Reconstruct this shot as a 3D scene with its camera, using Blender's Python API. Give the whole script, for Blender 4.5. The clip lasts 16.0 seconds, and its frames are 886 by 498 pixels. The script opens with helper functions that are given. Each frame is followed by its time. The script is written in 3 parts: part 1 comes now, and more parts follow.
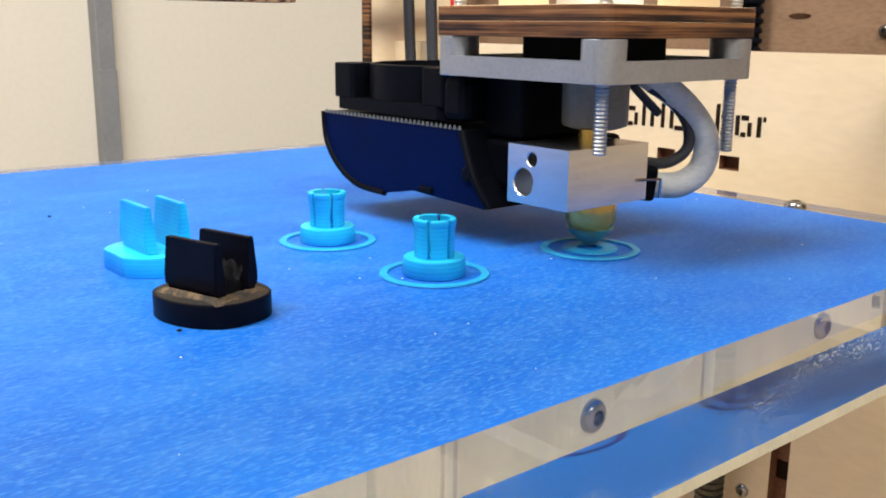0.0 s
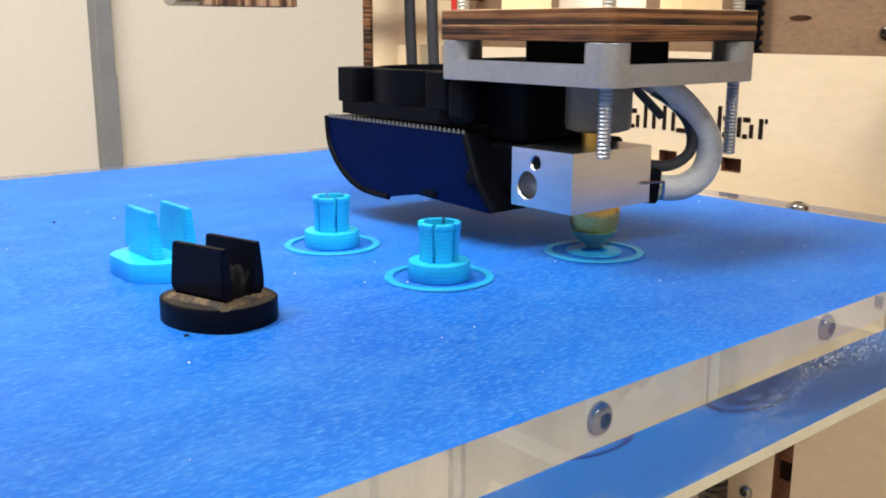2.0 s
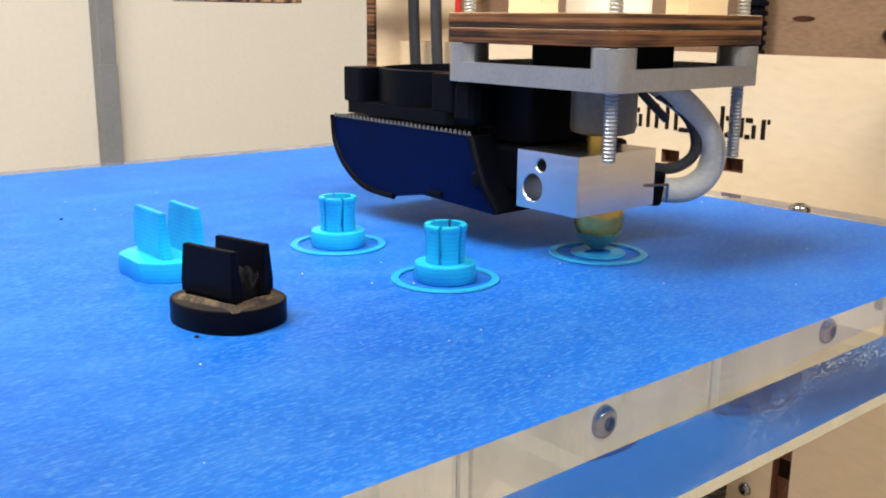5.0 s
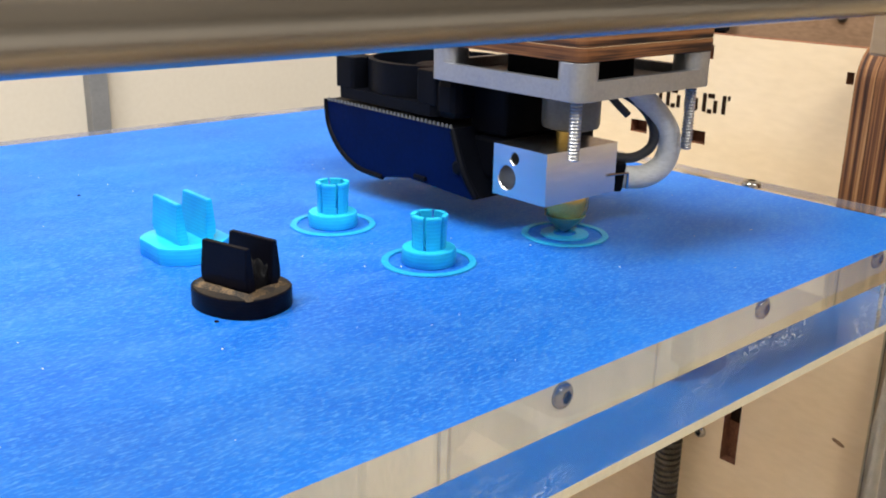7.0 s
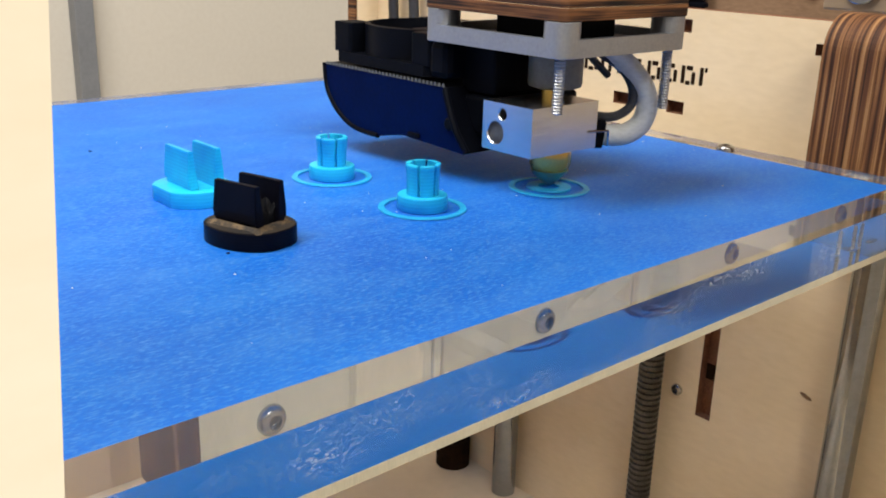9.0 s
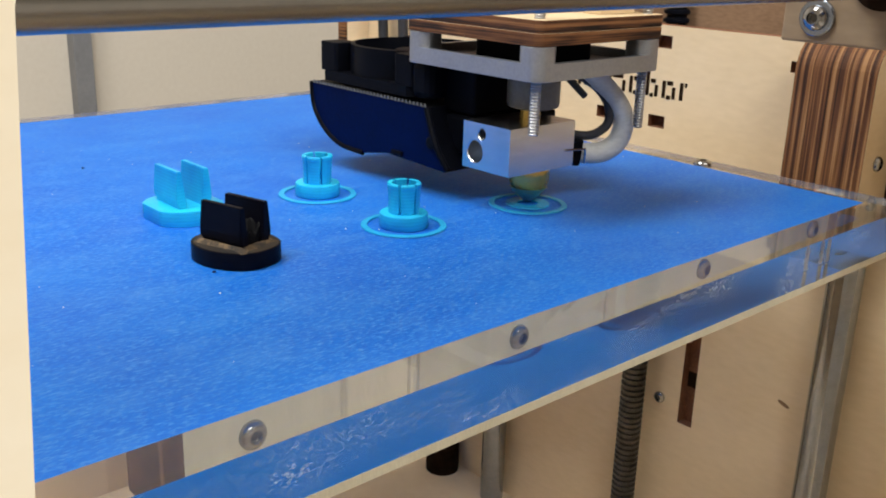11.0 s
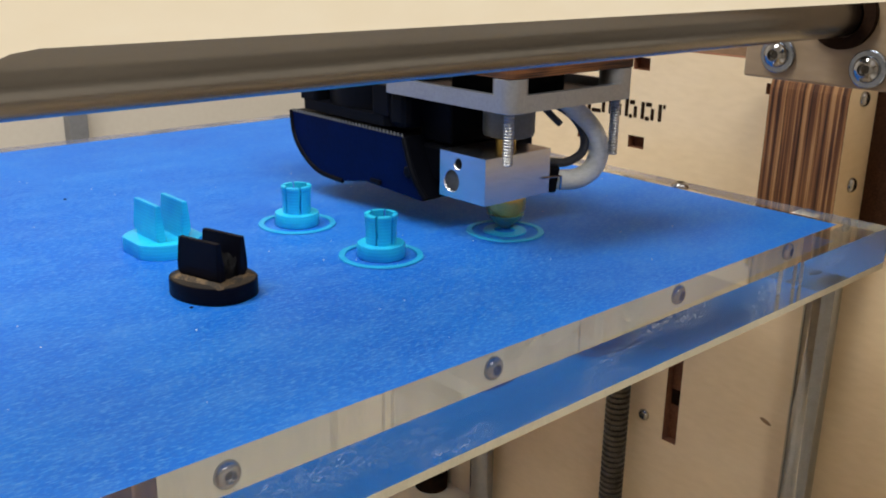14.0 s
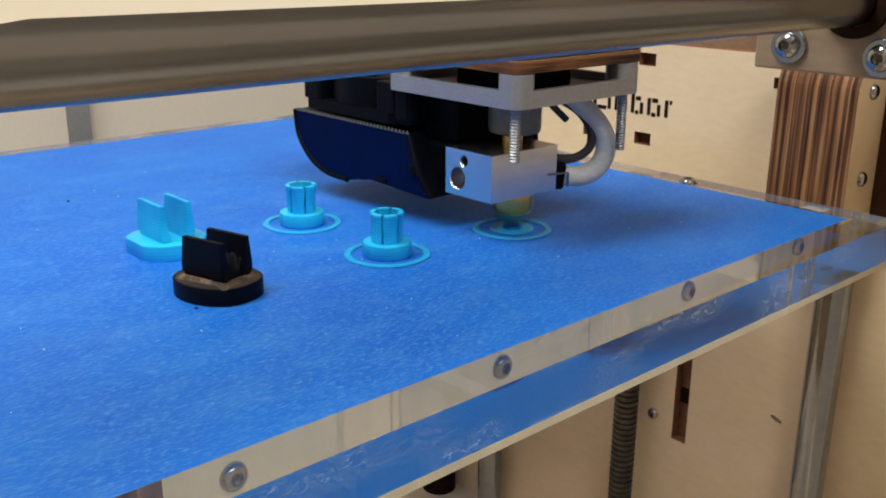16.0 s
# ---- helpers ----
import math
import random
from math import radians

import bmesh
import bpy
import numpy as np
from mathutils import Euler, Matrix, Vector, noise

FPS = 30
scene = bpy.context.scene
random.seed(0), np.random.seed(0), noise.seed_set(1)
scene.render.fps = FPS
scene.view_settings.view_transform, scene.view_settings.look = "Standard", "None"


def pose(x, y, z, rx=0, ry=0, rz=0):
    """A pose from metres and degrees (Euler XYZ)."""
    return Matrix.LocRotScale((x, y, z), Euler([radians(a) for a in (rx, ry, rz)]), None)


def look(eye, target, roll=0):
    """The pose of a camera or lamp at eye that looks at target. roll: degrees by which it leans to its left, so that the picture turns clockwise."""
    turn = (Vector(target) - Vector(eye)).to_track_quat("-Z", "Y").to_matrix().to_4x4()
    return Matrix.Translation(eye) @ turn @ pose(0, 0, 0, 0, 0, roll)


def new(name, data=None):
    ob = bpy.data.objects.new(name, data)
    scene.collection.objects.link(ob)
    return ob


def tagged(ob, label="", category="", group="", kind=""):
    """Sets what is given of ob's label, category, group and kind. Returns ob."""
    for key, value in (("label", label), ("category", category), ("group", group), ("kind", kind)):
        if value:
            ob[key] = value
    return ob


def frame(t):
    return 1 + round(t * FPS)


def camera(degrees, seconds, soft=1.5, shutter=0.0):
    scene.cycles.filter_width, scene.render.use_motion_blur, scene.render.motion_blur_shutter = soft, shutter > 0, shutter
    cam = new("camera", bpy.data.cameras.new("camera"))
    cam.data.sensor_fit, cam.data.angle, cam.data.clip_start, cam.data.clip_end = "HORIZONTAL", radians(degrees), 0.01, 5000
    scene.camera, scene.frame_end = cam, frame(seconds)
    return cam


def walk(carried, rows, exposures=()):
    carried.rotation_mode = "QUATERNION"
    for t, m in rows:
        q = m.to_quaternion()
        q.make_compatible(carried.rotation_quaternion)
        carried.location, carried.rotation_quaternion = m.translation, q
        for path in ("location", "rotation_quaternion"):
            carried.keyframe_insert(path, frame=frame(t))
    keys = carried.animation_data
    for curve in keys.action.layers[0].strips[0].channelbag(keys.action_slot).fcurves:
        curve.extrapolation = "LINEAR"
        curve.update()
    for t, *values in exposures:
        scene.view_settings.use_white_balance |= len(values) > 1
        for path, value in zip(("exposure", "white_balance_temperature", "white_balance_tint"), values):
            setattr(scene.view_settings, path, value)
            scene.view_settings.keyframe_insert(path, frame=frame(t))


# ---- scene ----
cam = camera(49.6, 16.0, soft=1.9)
METRES, EYE, TILT, LEAN, TURN = 0.1, 0.0507, 0.0, 0.0, -40.3
ROWS = [
    (0.0, 0.0, 0.0, 0.0, 0.12, -13.15, -0.5),
    (0.5, 0.0018, -0.0027, -0.0016, -0.04, -13.1, -0.42),
    (1.0, -0.0103, 0.0054, -0.002, 0.04, -13.27, -0.48),
    (1.5, -0.0098, -0.0031, -0.0007, -0.08, -13.15, -0.22),
    (2.0, -0.01, -0.0052, 0.003, 0.05, -12.98, -0.18),
    (2.5, -0.0244, -0.0058, 0.0099, 0.15, -12.95, -0.29),
    (3.0, -0.0254, -0.0085, 0.0191, 0.24, -12.9, -0.44),
    (5.5, -0.0262, -0.0292, 0.0344, -0.01, -13.61, -0.63),
    (6.0, -0.0127, -0.1314, 0.1427, -0.42, -14.17, -0.91),
    (6.5, -0.0497, -0.2058, 0.2028, -0.78, -16.92, -0.96),
    (7.0, -0.0292, -0.2495, 0.2304, -0.83, -17.84, -1.07),
    (7.5, -0.0026, -0.2627, 0.2257, -1.17, -18.12, -1.08),
    (8.0, 0.0012, -0.2885, 0.2186, -1.39, -18.2, -1.13),
    (8.5, -0.036, -0.3671, 0.1682, -1.35, -18.05, -1.25),
    (9.0, -0.0459, -0.4531, 0.1717, -1.48, -18.24, -1.68),
    (11.5, 0.0037, -0.5329, 0.2596, -1.76, -18.02, -1.57),
    (12.0, 0.0351, -0.5372, 0.2811, -1.97, -17.94, -1.42),
    (12.5, 0.0415, -0.556, 0.2851, -1.82, -18.13, -1.3),
    (13.0, 0.0502, -0.5542, 0.2749, -2.1, -18.02, -1.29),
    (13.5, 0.0531, -0.5434, 0.2882, -2.19, -17.85, -1.21),
    (14.0, 0.0418, -0.5363, 0.2999, -2.15, -17.61, -1.06),
    (14.5, 0.0467, -0.5285, 0.3069, -2.1, -17.47, -0.95),
    (15.0, 0.0557, -0.5306, 0.2982, -2.08, -17.48, -0.81),
    (15.5, 0.0649, -0.5395, 0.2911, -2.14, -17.54, -0.65),
    (16.0, 0.037, -0.5117, 0.2829, -2.06, -17.53, -0.46),
]
LIGHT = [(0.0, -0.41), (5.5, -0.41), (7.0, -0.39), (8.5, -0.53), (9.0, -0.65), (11.5, -0.92), (12.0, -1.0), (12.5, -0.83), (13.0, -1.0), (14.0, -1.0), (15.0, -1.0), (16.0, -1.0)]
walk(cam, [(t, pose(0, 0, EYE, TILT, LEAN, TURN) @ pose(METRES * x, METRES * y, METRES * z, 90 + pitch, roll, yaw)) for t, x, y, z, yaw, pitch, roll in ROWS], LIGHT)

# ---- world and light ----
world = bpy.data.worlds.new("world")
scene.world = world
world.use_nodes = True
world.node_tree.nodes["Background"].inputs[0].default_value = (1.0, 0.95, 0.88, 1)
world.node_tree.nodes["Background"].inputs[1].default_value = 0.35


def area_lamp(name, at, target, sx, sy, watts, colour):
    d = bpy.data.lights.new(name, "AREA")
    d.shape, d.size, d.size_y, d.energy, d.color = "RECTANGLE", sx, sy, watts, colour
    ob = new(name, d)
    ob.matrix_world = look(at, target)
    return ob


# Assumed area lamps out of view, placed to suit the bed and front panel.
LAMP_A = area_lamp("assumed_room_lamp", (-0.4, -1.4, 1.6), (0.1, 0.1, 0), 1.6, 0.7, 98, (0.985, 0.975, 0.94)).matrix_world.copy()
LAMP_B = area_lamp("assumed_room_lamp", (-0.5, 0.4, 1.3), (0.12, 0.22, 0), 0.4, 1.0, 37, (0.985, 0.975, 0.94)).matrix_world.copy()


# ---- materials ----
def material(name, colour, rough=0.5, metal=0.0, second=None, scale=200.0, stretch=(1, 1, 1), bump=0.0, mix=0.5,
             fine=None, low=0.35, high=0.65, coat=0.0, spec=0.5):
    """A surface whose colour drifts between two tones at two scales, with fine relief. scale: noise waves per metre."""
    m = bpy.data.materials.new(name)
    m.use_nodes = True
    nt = m.node_tree
    b = nt.nodes["Principled BSDF"]
    b.inputs["Roughness"].default_value, b.inputs["Metallic"].default_value = rough, metal
    b.inputs["Coat Weight"].default_value = coat
    b.inputs["Specular IOR Level"].default_value = spec
    second = second or tuple(c * 0.8 for c in colour)
    tc = nt.nodes.new("ShaderNodeTexCoord")
    mp = nt.nodes.new("ShaderNodeMapping")
    mp.inputs["Scale"].default_value = stretch
    nt.links.new(tc.outputs["Object"], mp.inputs[0])
    n1 = nt.nodes.new("ShaderNodeTexNoise")
    n1.inputs["Scale"].default_value, n1.inputs["Detail"].default_value = scale, 6
    nt.links.new(mp.outputs[0], n1.inputs[0])
    n2 = nt.nodes.new("ShaderNodeTexNoise")
    n2.inputs["Scale"].default_value, n2.inputs["Detail"].default_value = fine or scale * 9, 3
    nt.links.new(mp.outputs[0], n2.inputs[0])
    add = nt.nodes.new("ShaderNodeMix")
    add.inputs[0].default_value = mix
    nt.links.new(n1.outputs[0], add.inputs[2])
    nt.links.new(n2.outputs[0], add.inputs[3])
    ramp = nt.nodes.new("ShaderNodeValToRGB")
    ramp.color_ramp.elements[0].position, ramp.color_ramp.elements[1].position = low, high
    ramp.color_ramp.elements[0].color, ramp.color_ramp.elements[1].color = (*second, 1), (*colour, 1)
    nt.links.new(add.outputs[0], ramp.inputs[0])
    nt.links.new(ramp.outputs[0], b.inputs["Base Color"])
    if bump:
        bm_ = nt.nodes.new("ShaderNodeBump")
        bm_.inputs["Strength"].default_value, bm_.inputs["Distance"].default_value = bump, 0.0004
        nt.links.new(add.outputs[0], bm_.inputs["Height"])
        nt.links.new(bm_.outputs[0], b.inputs["Normal"])
    return m


def layered(name, tones, pitch, axis=2, rough=0.75, bump=0.3, line=0.0, spec=0.4):
    """Bands across one axis (plywood veneers, printed layers), broken up by noise."""
    m = bpy.data.materials.new(name)
    m.use_nodes = True
    nt = m.node_tree
    b = nt.nodes["Principled BSDF"]
    b.inputs["Roughness"].default_value, b.inputs["Specular IOR Level"].default_value = rough, spec
    tc = nt.nodes.new("ShaderNodeTexCoord")
    sep = nt.nodes.new("ShaderNodeSeparateXYZ")
    nt.links.new(tc.outputs["Object"], sep.inputs[0])
    n = nt.nodes.new("ShaderNodeTexNoise")
    n.inputs["Scale"].default_value, n.inputs["Detail"].default_value = 260, 4
    nt.links.new(tc.outputs["Object"], n.inputs[0])
    wob = nt.nodes.new("ShaderNodeMath")
    wob.operation = "MULTIPLY_ADD"
    wob.inputs[1].default_value = pitch * 0.5
    nt.links.new(n.outputs[0], wob.inputs[0])
    nt.links.new(sep.outputs[axis], wob.inputs[2])
    div = nt.nodes.new("ShaderNodeMath")
    div.operation = "DIVIDE"
    div.inputs[1].default_value = pitch * len(tones)
    nt.links.new(wob.outputs[0], div.inputs[0])
    fr = nt.nodes.new("ShaderNodeMath")
    fr.operation = "FRACT"
    nt.links.new(div.outputs[0], fr.inputs[0])
    ramp = nt.nodes.new("ShaderNodeValToRGB")
    cr = ramp.color_ramp
    cr.interpolation = "B_SPLINE" if line else "LINEAR"
    while len(cr.elements) < len(tones):
        cr.elements.new(0.5)
    for i, c in enumerate(tones):
        cr.elements[i].position, cr.elements[i].color = i / len(tones), (*c, 1)
    nt.links.new(fr.outputs[0], ramp.inputs[0])
    n2 = nt.nodes.new("ShaderNodeTexNoise")
    n2.inputs["Scale"].default_value, n2.inputs["Detail"].default_value = 90, 5
    nt.links.new(tc.outputs["Object"], n2.inputs[0])
    mul = nt.nodes.new("ShaderNodeMix")
    mul.data_type, mul.blend_type = "RGBA", "OVERLAY"
    mul.inputs[0].default_value = 0.6
    nt.links.new(ramp.outputs[0], mul.inputs[6])
    nt.links.new(n2.outputs[0], mul.inputs[7])
    col = mul.outputs[2]
    nt.links.new(col, b.inputs["Base Color"])
    bp = nt.nodes.new("ShaderNodeBump")
    bp.inputs["Strength"].default_value, bp.inputs["Distance"].default_value = bump, 0.0003
    nt.links.new(fr.outputs[0], bp.inputs["Height"])
    nt.links.new(bp.outputs[0], b.inputs["Normal"])
    return m


def veneers(name, tones, axis, pitch, run=22.0, rough=0.65, bump=0.5):
    """Burnt plywood edge: uneven veneer lines across one axis, streaked along the others, each sheet drawn from its own wood."""
    m = bpy.data.materials.new(name)
    m.use_nodes = True
    nt = m.node_tree
    b = nt.nodes["Principled BSDF"]
    b.inputs["Roughness"].default_value, b.inputs["Specular IOR Level"].default_value = rough, 0.3
    tc, info = nt.nodes.new("ShaderNodeTexCoord"), nt.nodes.new("ShaderNodeObjectInfo")
    far = nt.nodes.new("ShaderNodeMath")
    far.operation, far.inputs[1].default_value = "MULTIPLY", 7.3
    nt.links.new(info.outputs["Random"], far.inputs[0])
    move = nt.nodes.new("ShaderNodeVectorMath")
    nt.links.new(tc.outputs["Object"], move.inputs[0])
    nt.links.new(far.outputs[0], move.inputs[1])
    values = []
    for across, length, detail in ((1 / pitch, run * 0.25, 2), (3.2 / pitch, run * 4, 4), (0.25 / pitch, run * 2.5, 3)):
        mp = nt.nodes.new("ShaderNodeMapping")
        mp.inputs["Scale"].default_value = [across if k == axis else length for k in range(3)]
        nt.links.new(move.outputs[0], mp.inputs[0])
        n = nt.nodes.new("ShaderNodeTexNoise")
        n.inputs["Scale"].default_value, n.inputs["Detail"].default_value = 1.0, detail
        nt.links.new(mp.outputs[0], n.inputs[0])
        values.append(n.outputs[0])
    for other, share in ((values[1], 0.22), (values[2], 0.2)):
        mx = nt.nodes.new("ShaderNodeMix")
        mx.inputs[0].default_value = share
        nt.links.new(values[0], mx.inputs[2])
        nt.links.new(other, mx.inputs[3])
        values[0] = mx.outputs[0]
    ramp = nt.nodes.new("ShaderNodeValToRGB")
    cr = ramp.color_ramp
    while len(cr.elements) < len(tones):
        cr.elements.new(0.5)
    for i, c in enumerate(tones):
        cr.elements[i].position, cr.elements[i].color = 0.41 + 0.18 * i / (len(tones) - 1), (*c, 1)
    nt.links.new(values[0], ramp.inputs[0])
    nt.links.new(ramp.outputs[0], b.inputs["Base Color"])
    bp = nt.nodes.new("ShaderNodeBump")
    bp.inputs["Strength"].default_value, bp.inputs["Distance"].default_value = bump, 0.0004
    nt.links.new(values[0], bp.inputs["Height"])
    nt.links.new(bp.outputs[0], b.inputs["Normal"])
    return m


def clear_acrylic():
    """Clear acrylic with sparse pale scuffs."""
    m = bpy.data.materials.new("clear_acrylic")
    m.use_nodes = True
    nt = m.node_tree
    b = nt.nodes["Principled BSDF"]
    b.inputs["Base Color"].default_value = (0.97, 0.98, 0.97, 1)
    b.inputs["Roughness"].default_value = 0.0
    b.inputs["IOR"].default_value = 1.49
    b.inputs["Transmission Weight"].default_value = 1.0
    tc = nt.nodes.new("ShaderNodeTexCoord")
    masks = []
    for sc, lo, hi in (((40, 40, 90), 0.47, 0.66), ((1500, 1500, 3800), 0.50, 0.62)):
        mp = nt.nodes.new("ShaderNodeMapping")
        mp.inputs["Scale"].default_value, mp.inputs["Rotation"].default_value = sc, (0, radians(14), 0)
        nt.links.new(tc.outputs["Object"], mp.inputs[0])
        n = nt.nodes.new("ShaderNodeTexNoise")
        n.inputs["Scale"].default_value, n.inputs["Detail"].default_value = 1.0, 4
        nt.links.new(mp.outputs[0], n.inputs[0])
        r = nt.nodes.new("ShaderNodeMapRange")
        r.inputs[1].default_value, r.inputs[2].default_value = lo, hi
        nt.links.new(n.outputs[0], r.inputs[0])
        masks.append(r.outputs[0])
    mul = nt.nodes.new("ShaderNodeMath")
    mul.operation = "MULTIPLY"
    nt.links.new(masks[0], mul.inputs[0])
    nt.links.new(masks[1], mul.inputs[1])
    less = nt.nodes.new("ShaderNodeMath")
    less.operation = "MULTIPLY"
    less.inputs[1].default_value = 0.42
    # the sawn front edge alone is scuffed
    sep, edge = nt.nodes.new("ShaderNodeSeparateXYZ"), nt.nodes.new("ShaderNodeMath")
    edge.operation = "ABSOLUTE"
    nt.links.new(tc.outputs["Normal"], sep.inputs[0])
    nt.links.new(sep.outputs[1], edge.inputs[0])
    on_edge = nt.nodes.new("ShaderNodeMath")
    on_edge.operation = "MULTIPLY"
    nt.links.new(mul.outputs[0], on_edge.inputs[0])
    nt.links.new(edge.outputs[0], on_edge.inputs[1])
    nt.links.new(on_edge.outputs[0], less.inputs[0])
    scuff = nt.nodes.new("ShaderNodeBsdfDiffuse")
    scuff.inputs[0].default_value = (0.8, 0.85, 0.9, 1)
    both = nt.nodes.new("ShaderNodeMixShader")
    out = [n for n in nt.nodes if n.type == "OUTPUT_MATERIAL"][0]
    nt.links.new(less.outputs[0], both.inputs[0])
    nt.links.new(b.outputs[0], both.inputs[1])
    nt.links.new(scuff.outputs[0], both.inputs[2])
    nt.links.new(both.outputs[0], out.inputs[0])
    return m


def masking_tape():
    """Blue crepe paper tape: felted pale fibres along its length over two blues, slight mottling."""
    m = material("blue_masking_tape", (0.003, 0.212, 0.88), 0.5, second=(0.002, 0.135, 0.74), scale=26, fine=900, mix=0.45, bump=0.6, spec=0.45)
    nt = m.node_tree
    b = nt.nodes["Principled BSDF"]
    tc = nt.nodes.new("ShaderNodeTexCoord")
    base = b.inputs["Base Color"].links[0].from_socket
    for rot, sc, lo, hi, amount in ((12, (420, 1500, 1), 0.56, 0.67, 0.36), (-36, (520, 1700, 1), 0.56, 0.67, 0.36), (-50, (260, 900, 1), 0.58, 0.70, 0.22), (58, (600, 1700, 1), 0.56, 0.67, 0.36), (20, (30, 80, 1), 0.48, 0.78, 0.16), (-20, (90, 140, 1), 0.50, 0.72, 0.14)):
        mp = nt.nodes.new("ShaderNodeMapping")
        mp.inputs["Rotation"].default_value = (0, 0, radians(rot))
        mp.inputs["Scale"].default_value = sc
        nt.links.new(tc.outputs["Object"], mp.inputs[0])
        n = nt.nodes.new("ShaderNodeTexNoise")
        n.inputs["Scale"].default_value, n.inputs["Detail"].default_value = 1.0, 4
        nt.links.new(mp.outputs[0], n.inputs[0])
        r = nt.nodes.new("ShaderNodeMapRange")
        r.inputs[1].default_value, r.inputs[2].default_value, r.inputs[4].default_value = lo, hi, amount
        nt.links.new(n.outputs[0], r.inputs[0])
        mx = nt.nodes.new("ShaderNodeMix")
        mx.data_type = "RGBA"
        nt.links.new(r.outputs[0], mx.inputs[0])
        nt.links.new(base, mx.inputs[6])
        mx.inputs[7].default_value = (0.17, 0.49, 0.94, 1)
        base = mx.outputs[2]
    nt.links.new(base, b.inputs["Base Color"])
    # thin paper: part of the light goes through it
    tr = nt.nodes.new("ShaderNodeBsdfTranslucent")
    tr.inputs[0].default_value = (0.004, 0.25, 0.85, 1)
    both = nt.nodes.new("ShaderNodeMixShader")
    both.inputs[0].default_value = 0.28
    out = [n for n in nt.nodes if n.type == "OUTPUT_MATERIAL"][0]
    nt.links.new(b.outputs[0], both.inputs[1])
    nt.links.new(tr.outputs[0], both.inputs[2])
    nt.links.new(both.outputs[0], out.inputs[0])
    return m


TAPE = masking_tape()
ACRYLIC = clear_acrylic()
PLY = material("birch_plywood", (0.79, 0.625, 0.41), 0.6, second=(0.69, 0.53, 0.325), scale=7, stretch=(1, 1, 3), fine=160, mix=0.3, bump=0.02)
# Plywood darkened so that the upper panel's shade sits in its colour.
PLY_SHADE = material("shade_toned_plywood", (0.28, 0.17, 0.10), 0.7, second=(0.19, 0.11, 0.06), scale=20, stretch=(1, 1, 3), fine=300, bump=0.15)
BURNT = material("laser_burnt_wood", (0.075, 0.034, 0.018), 0.9, second=(0.03, 0.014, 0.008), scale=150, bump=0.3, spec=0.05)
SOOT = material("laser_cut_soot", (0.028, 0.014, 0.008), 0.9, second=(0.010, 0.006, 0.004), scale=300, spec=0.05)
VENEER = veneers("burnt_plywood_edge", [(0.007, 0.0035, 0.0025), (0.03, 0.012, 0.006), (0.10, 0.039, 0.014), (0.165, 0.067, 0.024), (0.24, 0.11, 0.043)], 2, 0.0012)
STACK = veneers("stacked_plywood_edge", [(0.025, 0.010, 0.006), (0.085, 0.032, 0.014), (0.14, 0.058, 0.022), (0.22, 0.098, 0.038), (0.36, 0.19, 0.08)], 1, 0.0017, 10.0)
STACK_X = veneers("block_plywood_edge", [(0.05, 0.022, 0.012), (0.12, 0.055, 0.025), (0.30, 0.16, 0.08), (0.44, 0.27, 0.14)], 0, 0.003)
# Brown lightened to make up for the light missing inside the wall slots.
SLOTW = material("lightened_slot_wood", (0.26, 0.10, 0.045), 0.8, second=(0.12, 0.045, 0.02), scale=120, bump=0.3)
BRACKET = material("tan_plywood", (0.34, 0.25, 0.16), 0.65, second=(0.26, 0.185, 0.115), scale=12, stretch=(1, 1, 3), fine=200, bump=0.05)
# Birch whitened: the strong light on the front panel is put into its colour.
LIT_PLY = material("lit_toned_birch_plywood", (0.90, 0.82, 0.67), 0.55, second=(0.84, 0.73, 0.55), scale=7, stretch=(1, 1, 3), fine=160, mix=0.3, bump=0.04)
KNOT = material("veneer_knot", (0.30, 0.17, 0.08), 0.7, second=(0.16, 0.085, 0.04), scale=400)
FROST = material("sawn_pale_edge", (0.58, 0.53, 0.40), 0.55, second=(0.45, 0.41, 0.30), scale=40, stretch=(3, 1, 0.3), fine=1800, mix=0.6, bump=0.25)
SAWN = material("shaded_saw_mark", (0.40, 0.36, 0.27), 0.6, scale=300)
CYAN = layered("cyan_printed_plastic", [(0.007, 0.40, 0.74), (0.024, 0.54, 0.89), (0.014, 0.47, 0.82)], 0.0003, 2, rough=0.36, bump=1.0)
CYANF = material("cyan_first_layer", (0.012, 0.42, 0.78), 0.45, second=(0.01, 0.34, 0.70), scale=300, bump=0.5)
BLACKP = layered("black_printed_plastic", [(0.002, 0.002, 0.0045), (0.004, 0.004, 0.0075)], 0.00035, 2, rough=0.4, bump=0.5, line=1, spec=0.06)
MOLTEN = material("molten_black_plastic", (0.006, 0.006, 0.007), 0.3, second=(0.003, 0.003, 0.004), scale=420, bump=1.0, spec=0.07)
FILM = material("brown_dust_film", (0.055, 0.033, 0.015), 0.7, second=(0.008, 0.007, 0.007), scale=160, bump=0.3, low=0.4, high=0.68)
DUST = material("dusty_black_plastic", (0.20, 0.13, 0.065), 0.75, second=(0.012, 0.010, 0.009), scale=320, bump=0.5, low=0.44, high=0.62)
ALU = material("brushed_aluminium", (0.70, 0.71, 0.73), 0.27, 1.0, second=(0.58, 0.59, 0.61), scale=90, stretch=(1, 1, 9), bump=0.03)
ALU_CAST = material("bead_blasted_aluminium", (0.40, 0.42, 0.46), 0.42, 0.85, second=(0.33, 0.35, 0.39), scale=120, bump=0.12)
STEEL = material("polished_steel", (0.36, 0.385, 0.43), 0.08, 1.0, second=(0.28, 0.30, 0.34), scale=50, stretch=(1, 6, 6), bump=0.02)
